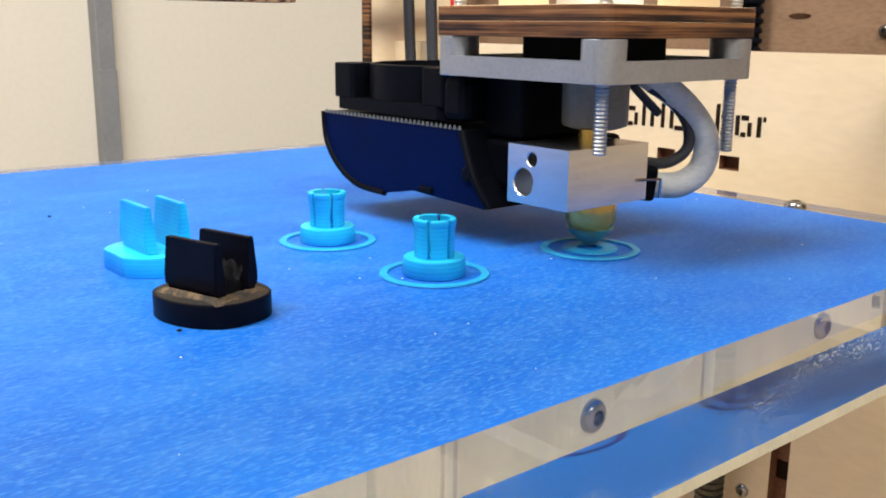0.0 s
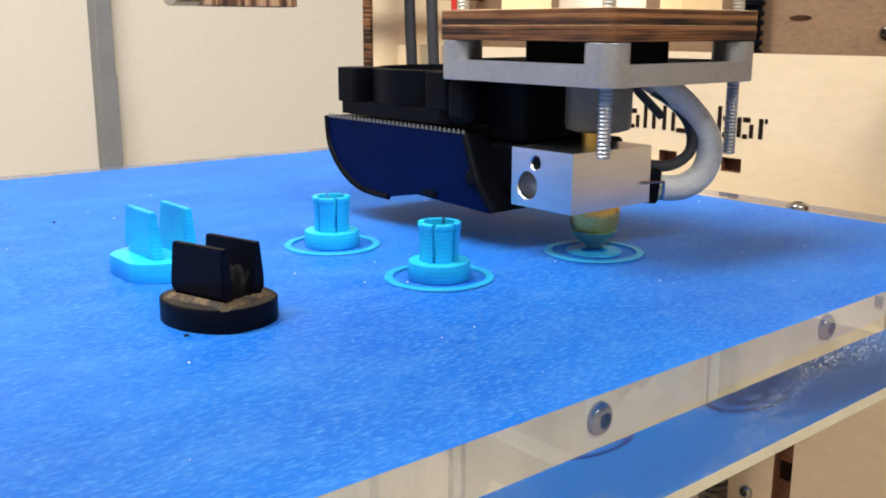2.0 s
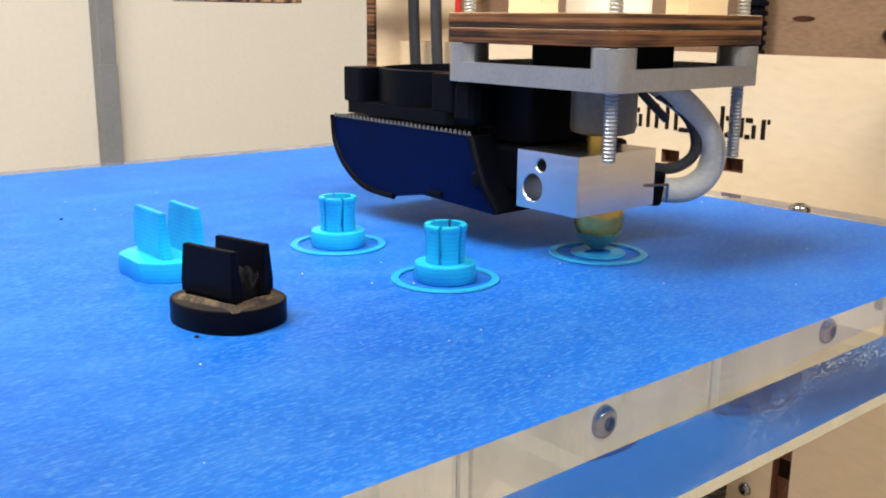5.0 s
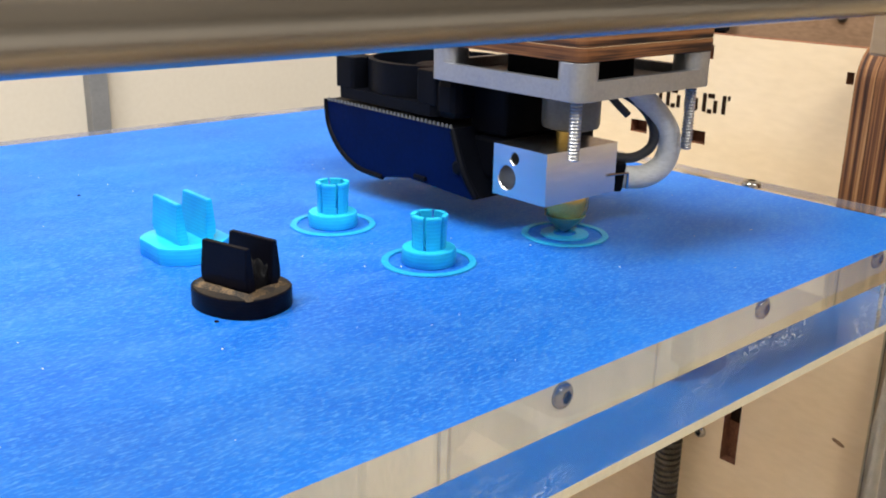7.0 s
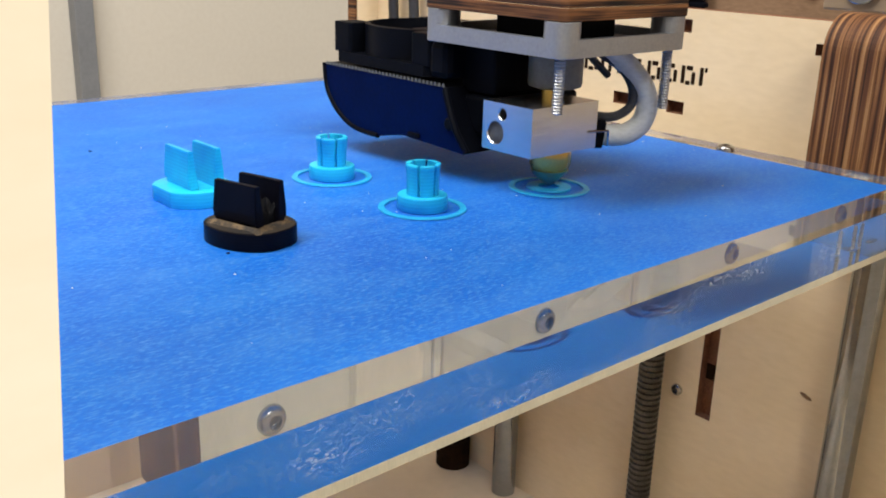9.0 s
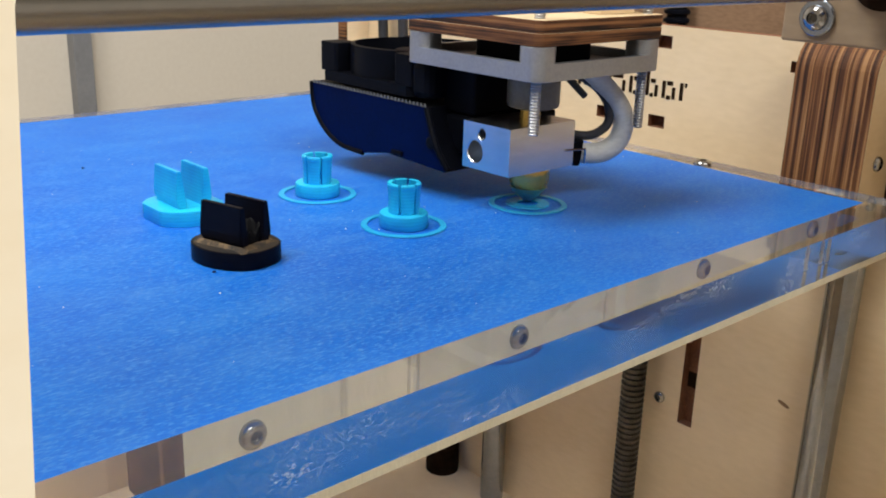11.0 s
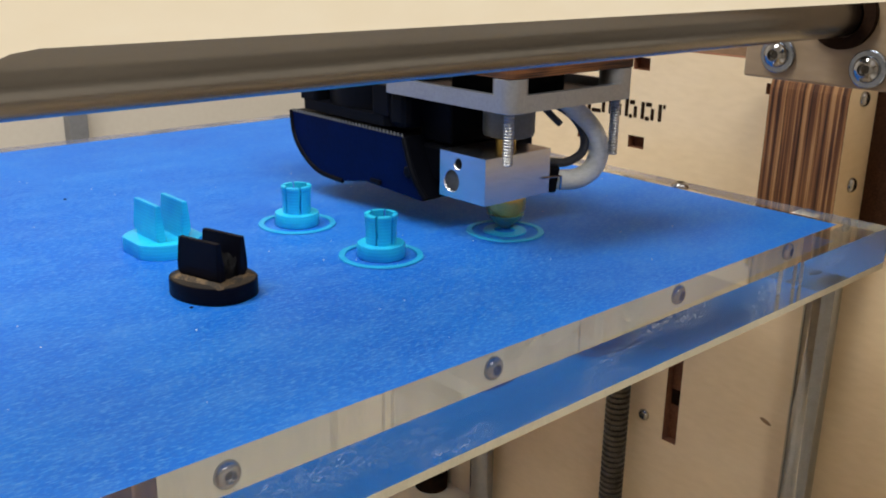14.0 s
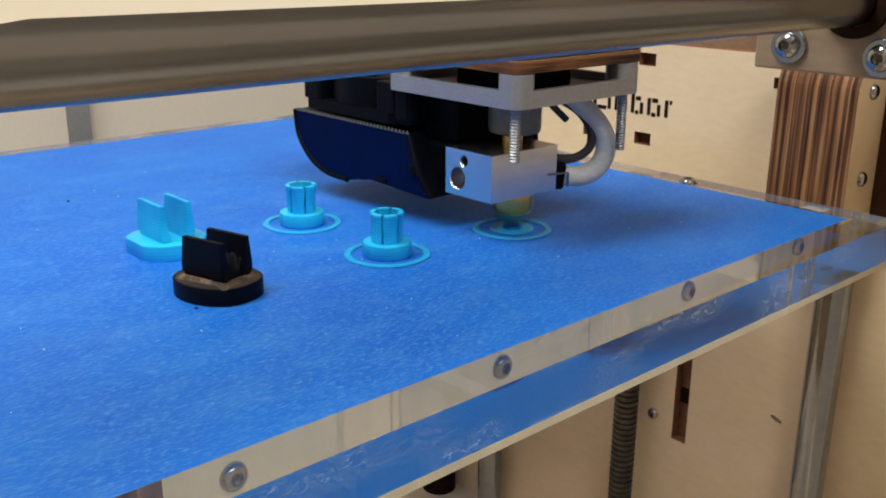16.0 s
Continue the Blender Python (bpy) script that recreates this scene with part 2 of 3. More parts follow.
ROD_STEEL = material("dull_ground_steel", (0.30, 0.29, 0.28), 0.24, 1.0, second=(0.25, 0.24, 0.23), scale=18, stretch=(0.3, 3, 3), bump=0.0)
ZINC = material("zinc_bolt", (0.42, 0.42, 0.43), 0.12, 1.0, second=(0.38, 0.38, 0.39), scale=400)
THREAD = material("dull_zinc_thread", (0.50, 0.50, 0.50), 0.34, 0.9, second=(0.40, 0.40, 0.40), scale=300)
DARK_STEEL = material("dark_screw_steel", (0.15, 0.14, 0.125), 0.3, 0.85, second=(0.05, 0.046, 0.04), scale=200)
BRASS = material("hot_brass", (0.80, 0.52, 0.13), 0.22, 0.7, second=(0.46, 0.36, 0.12), scale=250, bump=0.2)
OOZE = material("cyan_stained_brass", (0.05, 0.30, 0.34), 0.3, 0.3, second=(0.16, 0.26, 0.16), scale=300, bump=0.3)
PEEK = material("grey_peek_insulator", (0.17, 0.155, 0.125), 0.45, second=(0.12, 0.11, 0.085), scale=120)
FANB = material("black_fan_plastic", (0.0035, 0.004, 0.007), 0.45, second=(0.002, 0.0025, 0.004), scale=150, bump=0.1, spec=0.05)
FILAMENT = material("blue_filament", (0.02, 0.22, 0.6), 0.4)
NAVY = material("dark_navy_card", (0.0008, 0.006, 0.046), 0.45, second=(0.0006, 0.004, 0.030), scale=90, bump=0.08, spec=0.03)
SLEEVE = material("grey_white_cable_sleeve", (0.68, 0.69, 0.67), 0.45, second=(0.48, 0.49, 0.47), scale=500, stretch=(1, 1, 3), bump=0.5)
WIRE = material("black_braided_wire", (0.012, 0.012, 0.015), 0.5, second=(0.03, 0.03, 0.034), scale=900, bump=0.7)
RED = material("red_wire", (0.55, 0.02, 0.015), 0.45)
PTFE = material("white_ptfe", (0.80, 0.80, 0.78), 0.4, second=(0.74, 0.74, 0.72), scale=100)
CREAM = material("cream_painted_board", (0.72, 0.665, 0.58), 0.8, second=(0.68, 0.62, 0.535), scale=3, fine=120, bump=0.05)
GREY_POST = material("grey_painted_post", (0.23, 0.235, 0.25), 0.5, second=(0.19, 0.195, 0.21), scale=20)
STITCH = material("pale_lint", (0.70, 0.76, 0.82), 0.7)
TEETH = material("grey_serrated_edge", (0.10, 0.105, 0.11), 0.5)
TABLE = material("table_laminate", (0.42, 0.38, 0.32), 0.5, scale=15, second=(0.36, 0.32, 0.27))
BLUEW = material("bluish_steel_washer", (0.42, 0.47, 0.56), 0.25, 1.0, second=(0.3, 0.34, 0.42), scale=300)

# ---- builders (millimetres) ----
MM = 0.001


def part(name, bm, mat, parent=None, label="", smooth=None):
    me = bpy.data.meshes.new(name)
    bm.to_mesh(me)
    bm.free()
    for one in (mat if isinstance(mat, (list, tuple)) else [mat]):
        me.materials.append(one)
    ob = new(name, me)
    if smooth is not None:
        me.shade_smooth()
        me.set_sharp_from_angle(angle=radians(smooth))
    if parent is not None:
        ob.parent = parent
        ob.matrix_parent_inverse = parent.matrix_basis.inverted()
    if label:
        ob["label"] = label
    return ob


def empty(name, at, rz=0):
    ob = new(name)
    ob.empty_display_size = 0.005
    ob.matrix_basis = pose(at[0] * MM, at[1] * MM, at[2] * MM, 0, 0, rz)
    return ob


def mm(bm, m=None):
    """From millimetres to metres, after the move m (in millimetres)."""
    if m is not None:
        bm.transform(m)
    bm.transform(Matrix.Scale(MM, 4))
    return bm


def box(x0, x1, y0, y1, z0, z1, bevel=0.0, seg=2, m=None):
    bm = bmesh.new()
    bmesh.ops.create_cube(bm, size=1)
    bm.transform(Matrix.Translation(((x0 + x1) / 2, (y0 + y1) / 2, (z0 + z1) / 2)) @ Matrix.Diagonal((x1 - x0, y1 - y0, z1 - z0, 1)))
    if bevel:
        bmesh.ops.bevel(bm, geom=bm.edges[:], offset=bevel, segments=seg, affect="EDGES", profile=0.5)
    return mm(bm, m)


def turned(profile, seg=40, m=None, closed=True):
    """A turned body about z from (radius, height) pairs."""
    bm = bmesh.new()
    rings = []
    for r, z in profile:
        rings.append([bm.verts.new((r * math.cos(2 * math.pi * i / seg), r * math.sin(2 * math.pi * i / seg), z)) for i in range(seg)])
    for a, b in zip(rings, rings[1:]):
        for i in range(seg):
            bm.faces.new((a[i], a[(i + 1) % seg], b[(i + 1) % seg], b[i]))
    if closed:
        bm.faces.new(rings[0][::-1])
        bm.faces.new(rings[-1])
    bmesh.ops.recalc_face_normals(bm, faces=bm.faces[:])
    return mm(bm, m)


def along(a, b):
    """The move that lays a body turned about z from a to b."""
    a, b = Vector(a), Vector(b)
    return Matrix.Translation(a) @ (b - a).to_track_quat("Z", "Y").to_matrix().to_4x4()


def rod(a, b, r, seg=32, chamfer=0.3):
    n = (Vector(b) - Vector(a)).length
    return turned([(r - chamfer, 0), (r, chamfer), (r, n - chamfer), (r - chamfer, n)], seg, along(a, b))


def threaded(a, b, r, pitch, depth, seg=20, round_=False):
    """A rod with ridges turned into it."""
    n = (Vector(b) - Vector(a)).length
    prof, z = [(r - depth, 0)], 0.0
    while z + pitch < n:
        if round_:
            prof += [(r - depth, z + pitch * 0.1), (r, z + pitch * 0.25), (r, z + pitch * 0.6), (r - depth, z + pitch * 0.8)]
        else:
            prof += [(r, z + pitch * 0.5), (r - depth, z + pitch)]
        z += pitch
    prof.append((r - depth, n))
    return turned(prof, seg, along(a, b))


def prism(outline, z0, z1, bevel=0.0, m=None, seg=2):
    """An upright body over a plan outline of (x, y) pairs."""
    bm = bmesh.new()
    low = [bm.verts.new((x, y, z0)) for x, y in outline]
    face = bm.faces.new(low)
    up = bmesh.ops.extrude_face_region(bm, geom=[face])
    bmesh.ops.translate(bm, vec=(0, 0, z1 - z0), verts=[v for v in up["geom"] if isinstance(v, bmesh.types.BMVert)])
    bmesh.ops.recalc_face_normals(bm, faces=bm.faces[:])
    if bevel:
        sharp = [e for e in bm.edges if len(e.link_faces) == 2 and e.calc_face_angle() > 0.6]
        bmesh.ops.bevel(bm, geom=sharp, offset=bevel, segments=seg, affect="EDGES", profile=0.5)
    return mm(bm, m)


def tube(points, r, seg=14, steps=10):
    """A round tube along a smooth line through the points."""
    pts = [Vector(p) for p in points]
    line = []
    for i in range(len(pts) - 1):
        p0, p1, p2, p3 = pts[max(i - 1, 0)], pts[i], pts[i + 1], pts[min(i + 2, len(pts) - 1)]
        for k in range(steps):
            t = k / steps
            line.append(0.5 * ((2 * p1) + (p2 - p0) * t + (2 * p0 - 5 * p1 + 4 * p2 - p3) * t * t + (3 * p1 - p0 - 3 * p2 + p3) * t ** 3))
    line.append(pts[-1])
    bm = bmesh.new()
    rings = []
    q = None
    for i, p in enumerate(line):
        d = (line[min(i + 1, len(line) - 1)] - line[max(i - 1, 0)]).normalized()
        q = d.to_track_quat("Z", "Y") if q is None else (q @ Vector((0, 0, 1))).rotation_difference(d) @ q
        rings.append([bm.verts.new(p + q @ Vector((r * math.cos(2 * math.pi * j / seg), r * math.sin(2 * math.pi * j / seg), 0))) for j in range(seg)])
    for a, b in zip(rings, rings[1:]):
        for j in range(seg):
            bm.faces.new((a[j], a[(j + 1) % seg], b[(j + 1) % seg], b[j]))
    bm.faces.new(rings[0][::-1])
    bm.faces.new(rings[-1])
    bmesh.ops.recalc_face_normals(bm, faces=bm.faces[:])
    return mm(bm)


def rounded(x0, x1, y0, y1, r, n=6):
    """A rounded rectangle's outline."""
    out = []
    for cx, cy, a in ((x1 - r, y1 - r, 0), (x0 + r, y1 - r, 90), (x0 + r, y0 + r, 180), (x1 - r, y0 + r, 270)):
        for i in range(n + 1):
            t = radians(a + 90 * i / n)
            out.append((cx + r * math.cos(t), cy + r * math.sin(t)))
    return out


def plate_with_holes(w0, w1, h0, h1, holes, thick, to_world):
    """A flat sheet in (w, h) with rectangular holes cut through it: w, h cells, and the walls of every hole."""
    ws = sorted({w0, w1, *[h[0] for h in holes], *[h[1] for h in holes]})
    hs = sorted({h0, h1, *[h[2] for h in holes], *[h[3] for h in holes]})
    bm = bmesh.new()
    solid = {}
    for i in range(len(ws) - 1):
        for j in range(len(hs) - 1):
            cw, ch = (ws[i] + ws[i + 1]) / 2, (hs[j] + hs[j + 1]) / 2
            solid[i, j] = not any(a < cw < b and c < ch < d for a, b, c, d in holes)
    def vert(w, h, d):
        return bm.verts.new(to_world(w, h, d))
    for (i, j), s in solid.items():
        if not s:
            continue
        a, b, c, d = ws[i], ws[i + 1], hs[j], hs[j + 1]
        bm.faces.new([vert(a, c, 0), vert(b, c, 0), vert(b, d, 0), vert(a, d, 0)])
        bm.faces.new([vert(a, d, thick), vert(b, d, thick), vert(b, c, thick), vert(a, c, thick)])
        for ni, nj, p, q in ((i - 1, j, (a, c), (a, d)), (i + 1, j, (b, c), (b, d)), (i, j - 1, (a, c), (b, c)), (i, j + 1, (a, d), (b, d))):
            if not solid.get((ni, nj), False):
                f = bm.faces.new([vert(*p, 0), vert(*q, 0), vert(*q, thick), vert(*p, thick)])
                f.material_index = 1
    bmesh.ops.remove_doubles(bm, verts=bm.verts[:], dist=0.001)
    bmesh.ops.recalc_face_normals(bm, faces=bm.faces[:])
    return mm(bm)


# ---- room ----
def room():
    t = tagged(part("floor", box(-2500, 3500, -2500, 1560, -960, -950), TABLE), "plain room floor under the table", "floor", kind="structure")
    w = tagged(part("wall_far", box(-2500, 3500, 1500, 1560, -950, 1900), CREAM), "cream painted wall behind the machine", "wall", kind="structure")
    tagged(part("wall_near", box(-2500, 3500, -2560, -2500, -950, 1900), CREAM), "cream painted wall", "wall", kind="structure")
    tagged(part("wall_left", box(-2560, -2500, -2500, 1500, -950, 1900), CREAM), "cream painted wall", "wall", kind="structure")
    tagged(part("wall_right", box(3500, 3560, -2500, 1500, -950, 1900), CREAM), "cream painted wall", "wall", kind="structure")
    tagged(part("ceiling", box(-2500, 3500, -2500, 1500, 1900, 1940), CREAM), "pale ceiling", "ceiling", kind="structure")
    # Housings and cords added only to give the assumed lamps a body.
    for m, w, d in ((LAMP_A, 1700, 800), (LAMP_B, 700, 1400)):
        f = new("added_lamp_housing")
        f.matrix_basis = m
        tagged(f, "made-up white housing of an assumed lamp, out of view", "light", group="tube lights")
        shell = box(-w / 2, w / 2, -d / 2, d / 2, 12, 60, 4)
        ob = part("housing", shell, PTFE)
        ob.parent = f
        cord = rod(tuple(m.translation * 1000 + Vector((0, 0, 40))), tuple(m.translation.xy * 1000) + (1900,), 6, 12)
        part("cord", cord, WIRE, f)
    post = empty("wall_post", (587, 1490, -940))
    tagged(post, "grey painted metal post against the cream wall", "post")
    part("post_body", box(557, 584, 1470, 1499, -940, 1490, 2), GREY_POST, post)
    part("post_cap_strip", box(554, 584, 1466, 1471, -940, -20, 1), GREY_POST, post, "slightly wider grey foot strip")
    table = empty("work_table", (150, 150, -215))
    tagged(table, "pale laminate work table under the printer", "table")
    part("tabletop", box(-250, 700, -300, 700, -245, -215, 3), TABLE, table)
    for x in (-220, 670):
        for y in (-270, 670):
            part("leg", box(x - 20, x + 20, y - 20, y + 20, -950, -245, 2), GREY_POST, table)


# ---- printer bed ----
TX0, TX1, TY0, TY1 = -12.0, 253.5, 84.0, 344.0


def slab_mesh(x0, x1, y0, y1, z0, z1):
    """A thick sheet whose top is open where the glued tape covers it."""
    bm = bmesh.new()
    v = {}
    for n, (xa, xb, ya, yb, z) in {"b": (x0, x1, y0, y1, z0), "t": (x0, x1, y0, y1, z1), "h": (TX0, TX1, TY0, TY1, z1)}.items():
        v[n] = [bm.verts.new(p) for p in ((xa, ya, z), (xb, ya, z), (xb, yb, z), (xa, yb, z))]
    bm.faces.new(v["b"][::-1])
    for k in range(4):
        n = (k + 1) % 4
        bm.faces.new((v["b"][k], v["b"][n], v["t"][n], v["t"][k]))
        bm.faces.new((v["t"][k], v["t"][n], v["h"][n], v["h"][k]))
    return mm(bm)


def bed():
    b = empty("print_bed", (120, 200, -12))
    tagged(b, "thick clear acrylic print bed with polished edges", "print bed")
    slab = part("acrylic_plate", slab_mesh(-30, 264, 72.3, 352, -11.5, 0), ACRYLIC, b, "clear acrylic plate")
    slab.visible_shadow = False
    part("edge_liner", box(-30, 264, 72.4, 74.0, -13.6, -11.55), FROST, b, "pale sawn liner under the front edge")
    tape = empty("masking_tape", (120, 200, 0))
    tagged(tape, "strips of blue masking tape covering the acrylic bed", "masking tape")
    cuts = [TX0, 36.0, 85.0, 134.0, 183.0, 232.0, TX1]
    for a, c in zip(cuts, cuts[1:]):
        bm = bmesh.new()
        n = 60
        lo, hi = [], []
        for k in range(n + 1):
            y = TY0 + (TY1 - TY0) * k / n
            lo.append(bm.verts.new((a, y, 0)))
            hi.append(bm.verts.new((c, y, 0)))
        for k in range(n):
            bm.faces.new((lo[k], hi[k], hi[k + 1], lo[k + 1]))
        part("tape_strip", mm(bm), TAPE, tape)
    beam = empty("bed_frame_beam", (150, 101, -30))
    tagged(beam, "pale sawn frame beam bolted under the acrylic bed", "beam")
    part("beam_body", box(31.8, 262, 98, 106, -32, -11.9, 0.3), FROST, beam)
    for x in (46, 116, 190, 251):
        bolt(beam, (x, 98, -20.3), (0, -1, 0))
    for x in (83, 85.5, 147, 229):
        part("saw_mark", box(x, x + 0.7, 97.9, 98.1, -30, -12.2), SAWN, beam, "faint darker saw mark in the beam")
    # Made-up rods giving the front edge its bright streaks, placed to fit the camera's view.
    for x, y in ((211, 90.5), (219.5, 91.0), (223, 90.6)):
        tagged(part("glint_rod", threaded((x, y, -11.3), (x, y, -4.5), 1.1, 0.9, 0.35, 18), THREAD), "added bright rod in the clear bed, placed to make its glints", "screw", group="levelling screws in the bed corner")
    spacer = tagged(part("plywood_spacer", box(27, 31.6, 96, 110, -30, -11.9, 0.4), STACK_X), "dark layered plywood spacer under the bed's end", "spacer")
    clamp = empty("tape_side_bolt", (257, 144, 0))
    tagged(clamp, "steel bolt standing in the clear bed margin", "bolt")
    bolt(clamp, (257, 144, 0.05), (0, 0, 1), 3.2)
    for x, y in ((82, 259), (66, 146.5)):
        tagged(part("dark_speck", turned([(0.35, 0), (0.5, 0.12), (0.2, 0.3)], 8, Matrix.Translation((x, y, 0.01))), SOOT), "tiny dark crumb lying on the blue tape", "crumb", group="dark crumbs on the tape")
    # crumbs and lint on the tape
    rng = random.Random(5)
    bits = bmesh.new()
    for k in range(80):
        x, y, r = rng.uniform(10, 250), rng.uniform(88, 300), rng.uniform(0.06, 0.22)
        bmesh.ops.create_icosphere(bits, subdivisions=1, radius=r, matrix=Matrix.Translation((x, y, r * 0.6)) @ Matrix.Diagonal((1, rng.uniform(0.5, 2), 0.7, 1)))
    tagged(part("tape_crumbs", mm(bits), STITCH), "pale crumbs and lint scattered on the tape", "crumbs", kind="stuff")
    return b


def bolt(parent, at, way, r=2.85, name="bolt", socket=True, mat=None):
    """A button head bolt with a hexagon socket."""
    m = along(at, Vector(at) + Vector(way))
    head = turned([(r, -0.2), (r, 0.35), (r * 0.93, 0.9), (r * 0.75, 1.35), (r * 0.52, 1.6), (r * 0.46, 1.6), (r * 0.44, 0.5), (0.05, 0.5)], 24, m)
    ob = part(name, head, mat or ZINC, parent, "", 40)
    if parent.parent is None:
        # Recess shade painted as a dark disc on the socket floor.
        part("socket_shade", turned([(r * 0.36, 0.52), (r * 0.36, 0.60), (0.05, 0.60)], 6, m), DARK_STEEL, ob, "dark disc painting the shade in the hexagon socket")
    return ob


def right_wall():
    holes = []
    for y0, y1, z0, z1 in ((186, 194, 34, 39), (186, 194, 2, 7), (213, 221, 2, 7), (157, 164, -122, -80), (132, 134.6, 31, 35)):
        holes.append((y0, y1, z0, z1))
    p = empty("printer_side_panel", (292, 200, -205))
    tagged(p, "birch plywood printer panel with laser-cut slots and marking", "panel")
    part("panel_sheet", plate_with_holes(20, 385, -205, 43, holes, 6, lambda w, h, d: (292 + d, w, h)), [PLY, SLOTW], p)
    part("slot_backing", box(296.5, 304, 150, 230, -130, 40), SLOTW, p, "reddish brown wood behind the slots, lightened for missing light")
    # the burnt-in marking, kept as a row of plain broken strokes
    y, bot = 238.0, 14.0
    for w, tall in ((6.8, 6.6), (0.0, 9.6), (2.6, 8.6), (0.0, 8.4), (9.0, 6.6), (6.2, 6.6), (5.8, 9.6), (6.2, 6.6), (4.4, 6.6)):
        part("marking_stroke", box(291.75, 292.5, y - 1.75, y, bot + 0.4, bot + tall * 1.12, 0.3), SOOT, p)
        if w:
            part("marking_stroke", box(291.75, 292.5, y - w + 1.0, y - 2.2, bot + 5.7, bot + 7.5, 0.3), SOOT, p)
        if w > 5:
            part("marking_stroke", box(291.75, 292.5, y - w - 0.3, y - w + 1.4, bot + 0.4, bot + 5.2, 0.3), SOOT, p)
        if w > 6 or w == 5.8:
            part("marking_stroke", box(291.75, 292.5, y - w + 1.9, y - 2.2, bot, bot + 1.7, 0.3), SOOT, p)
        y -= max(w, 1.75) + 2.2
    bolt(p, (292, 174, -114), (-1, 0, 0), 2.6)
    for y, z, w, h in ((118, -95, 2.6, 0.8), (160, -62, 2.0, 0.5), (205, -92, 1.6, 0.6)):
        part("knot", turned([(1.0, 0), (1.0, 0.1), (0.2, 0.12)], 16, Matrix.Translation((291.95, y, z)) @ Matrix.Rotation(radians(20), 4, "X") @ Matrix.Diagonal((1, w, h, 1)) @ Matrix.Rotation(radians(-90), 4, "Y")), KNOT, p, "small brown knot in the veneer")
    # Shadowed gap put in as a thin dark plate, not cut.
    part("slot_shadow_gap", box(296.3, 296.6, 157.2, 163.8, -106, -99), SOOT, p, "thin dark plate standing for the shadowed gap in the long slot")
    hose = tagged(part("ribbed_hose", threaded((325, 208, 30), (325, 208, 150), 5.5, 3.6, 1.3, 20, True), FANB), "black ribbed hose standing behind the panel", "hose")
    blk = empty("axis_block", (180, 362, 58))
    tagged(blk, "layered plywood axis block with a steel bearing", "axis block")
    tagged(part("back_axis_rod", rod((-60, 362, 68), (330, 362, 68), 4, 24), ROD_STEEL, smooth=40), "dull steel axis rod along the back", "rod")
    part("wood_block", prism(rounded(177, 220, 354, 372, 3), 59.3, 90, 0.5), STACK_X, blk)
    part("bearing", rod((166, 362, 69), (177, 362, 69), 10, 32), ZINC, blk, "steel bearing")
    motor = tagged(part("motor_coupling", turned([(9, -205), (9, -190), (7, -188), (7, -178)], 28, Matrix.Translation((283, 302, 0))), SOOT), "black coupling on the printer's base", "coupling")
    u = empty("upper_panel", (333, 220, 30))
    tagged(u, "plywood panel above the printer side, its shade put into the brown", "panel")
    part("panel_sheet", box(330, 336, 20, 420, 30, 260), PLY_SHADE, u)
    bolt(u, (330, 158, 50), (-1, 0, 0), 2.2, mat=DARK_STEEL)
    part("knot", turned([(1.0, 0), (1.0, 0.1), (0.2, 0.12)], 16, Matrix.Translation((329.95, 190, 55)) @ Matrix.Diagonal((1, 4.5, 1.0, 1)) @ Matrix.Rotation(radians(-90), 4, "Y")), BURNT, u, "dark knot in the veneer")
    back = empty("printer_back_panel", (290, 385, -205))
    tagged(back, "plywood back panel edge beside the open window", "panel")
    part("back_sheet", box(278, 340, 382, 388, -205, 260), [PLY], back)
    part("scorched_edge", box(276.5, 278, 382, 388, -205, 260), VENEER, back, "scorched laser-cut edge")
    # Out of view: added to keep the left lamp light from under the bed.
    tagged(part("left_light_blocker", box(-66, -60.2, 6.2, 388, -205, -15), PLY), "unseen plywood panel added to block light from the left below the bed", "panel")
    low = tagged(part("back_lower_panel", box(-60, 278, 382, 388, -205, -40), PLY), "plywood panel below the back window", "panel")
    base = tagged(part("base_board", box(-60, 340, -20, 388, -215, -205), PLY), "plywood base of the printer", "panel")


def stack():
    s = empty("plywood_stack", (285, 116, -16))
    tagged(s, "stacked burnt-edged plywood brackets with bolted cover plate", "bracket")
    def side(y0, y1, mat, name, label=""):
        prof = [(291.9, -16), (270, -16)] + [(282 - 12 * math.cos(radians(a)), 35.0 + 12 * math.sin(radians(a))) for a in range(0, 91, 10)] + [(291.9, 47.0)]
        bm = prism([(x, z) for x, z in prof], y0, y1, 0)
        bm.transform(Matrix(((1, 0, 0, 0), (0, 0, 1, 0), (0, 1, 0, 0), (0, 0, 0, 1))))
        bmesh.ops.recalc_face_normals(bm, faces=bm.faces[:])
        bm.normal_update()
        for f in bm.faces:
            f.material_index = 0 if abs(f.normal.y) > 0.9 else 1
        part(name, bm, [mat, STACK], s, label)
    y = 96.0
    for k in range(4):
        side(y, y + 6.2, STACK, "plywood_layer")
        y += 6.3
    side(93.4, 95.9, PLY, "cover_plate", "pale plywood cover plate")
    bolt(s, (280, 93.4, 35.5), (0, -1, 0), 2.6)
    bolt(s, (280, 93.4, 6.8), (0, -1, 0), 2.6)
    # Dark gap beside the cover drawn as a dark strip laid on the panel.
    part("dark_gap_strip", box(290.2, 291.9, 80.5, 93.3, -16, 47), BURNT, s, "dark strip standing for the dark gap beside the cover plate")


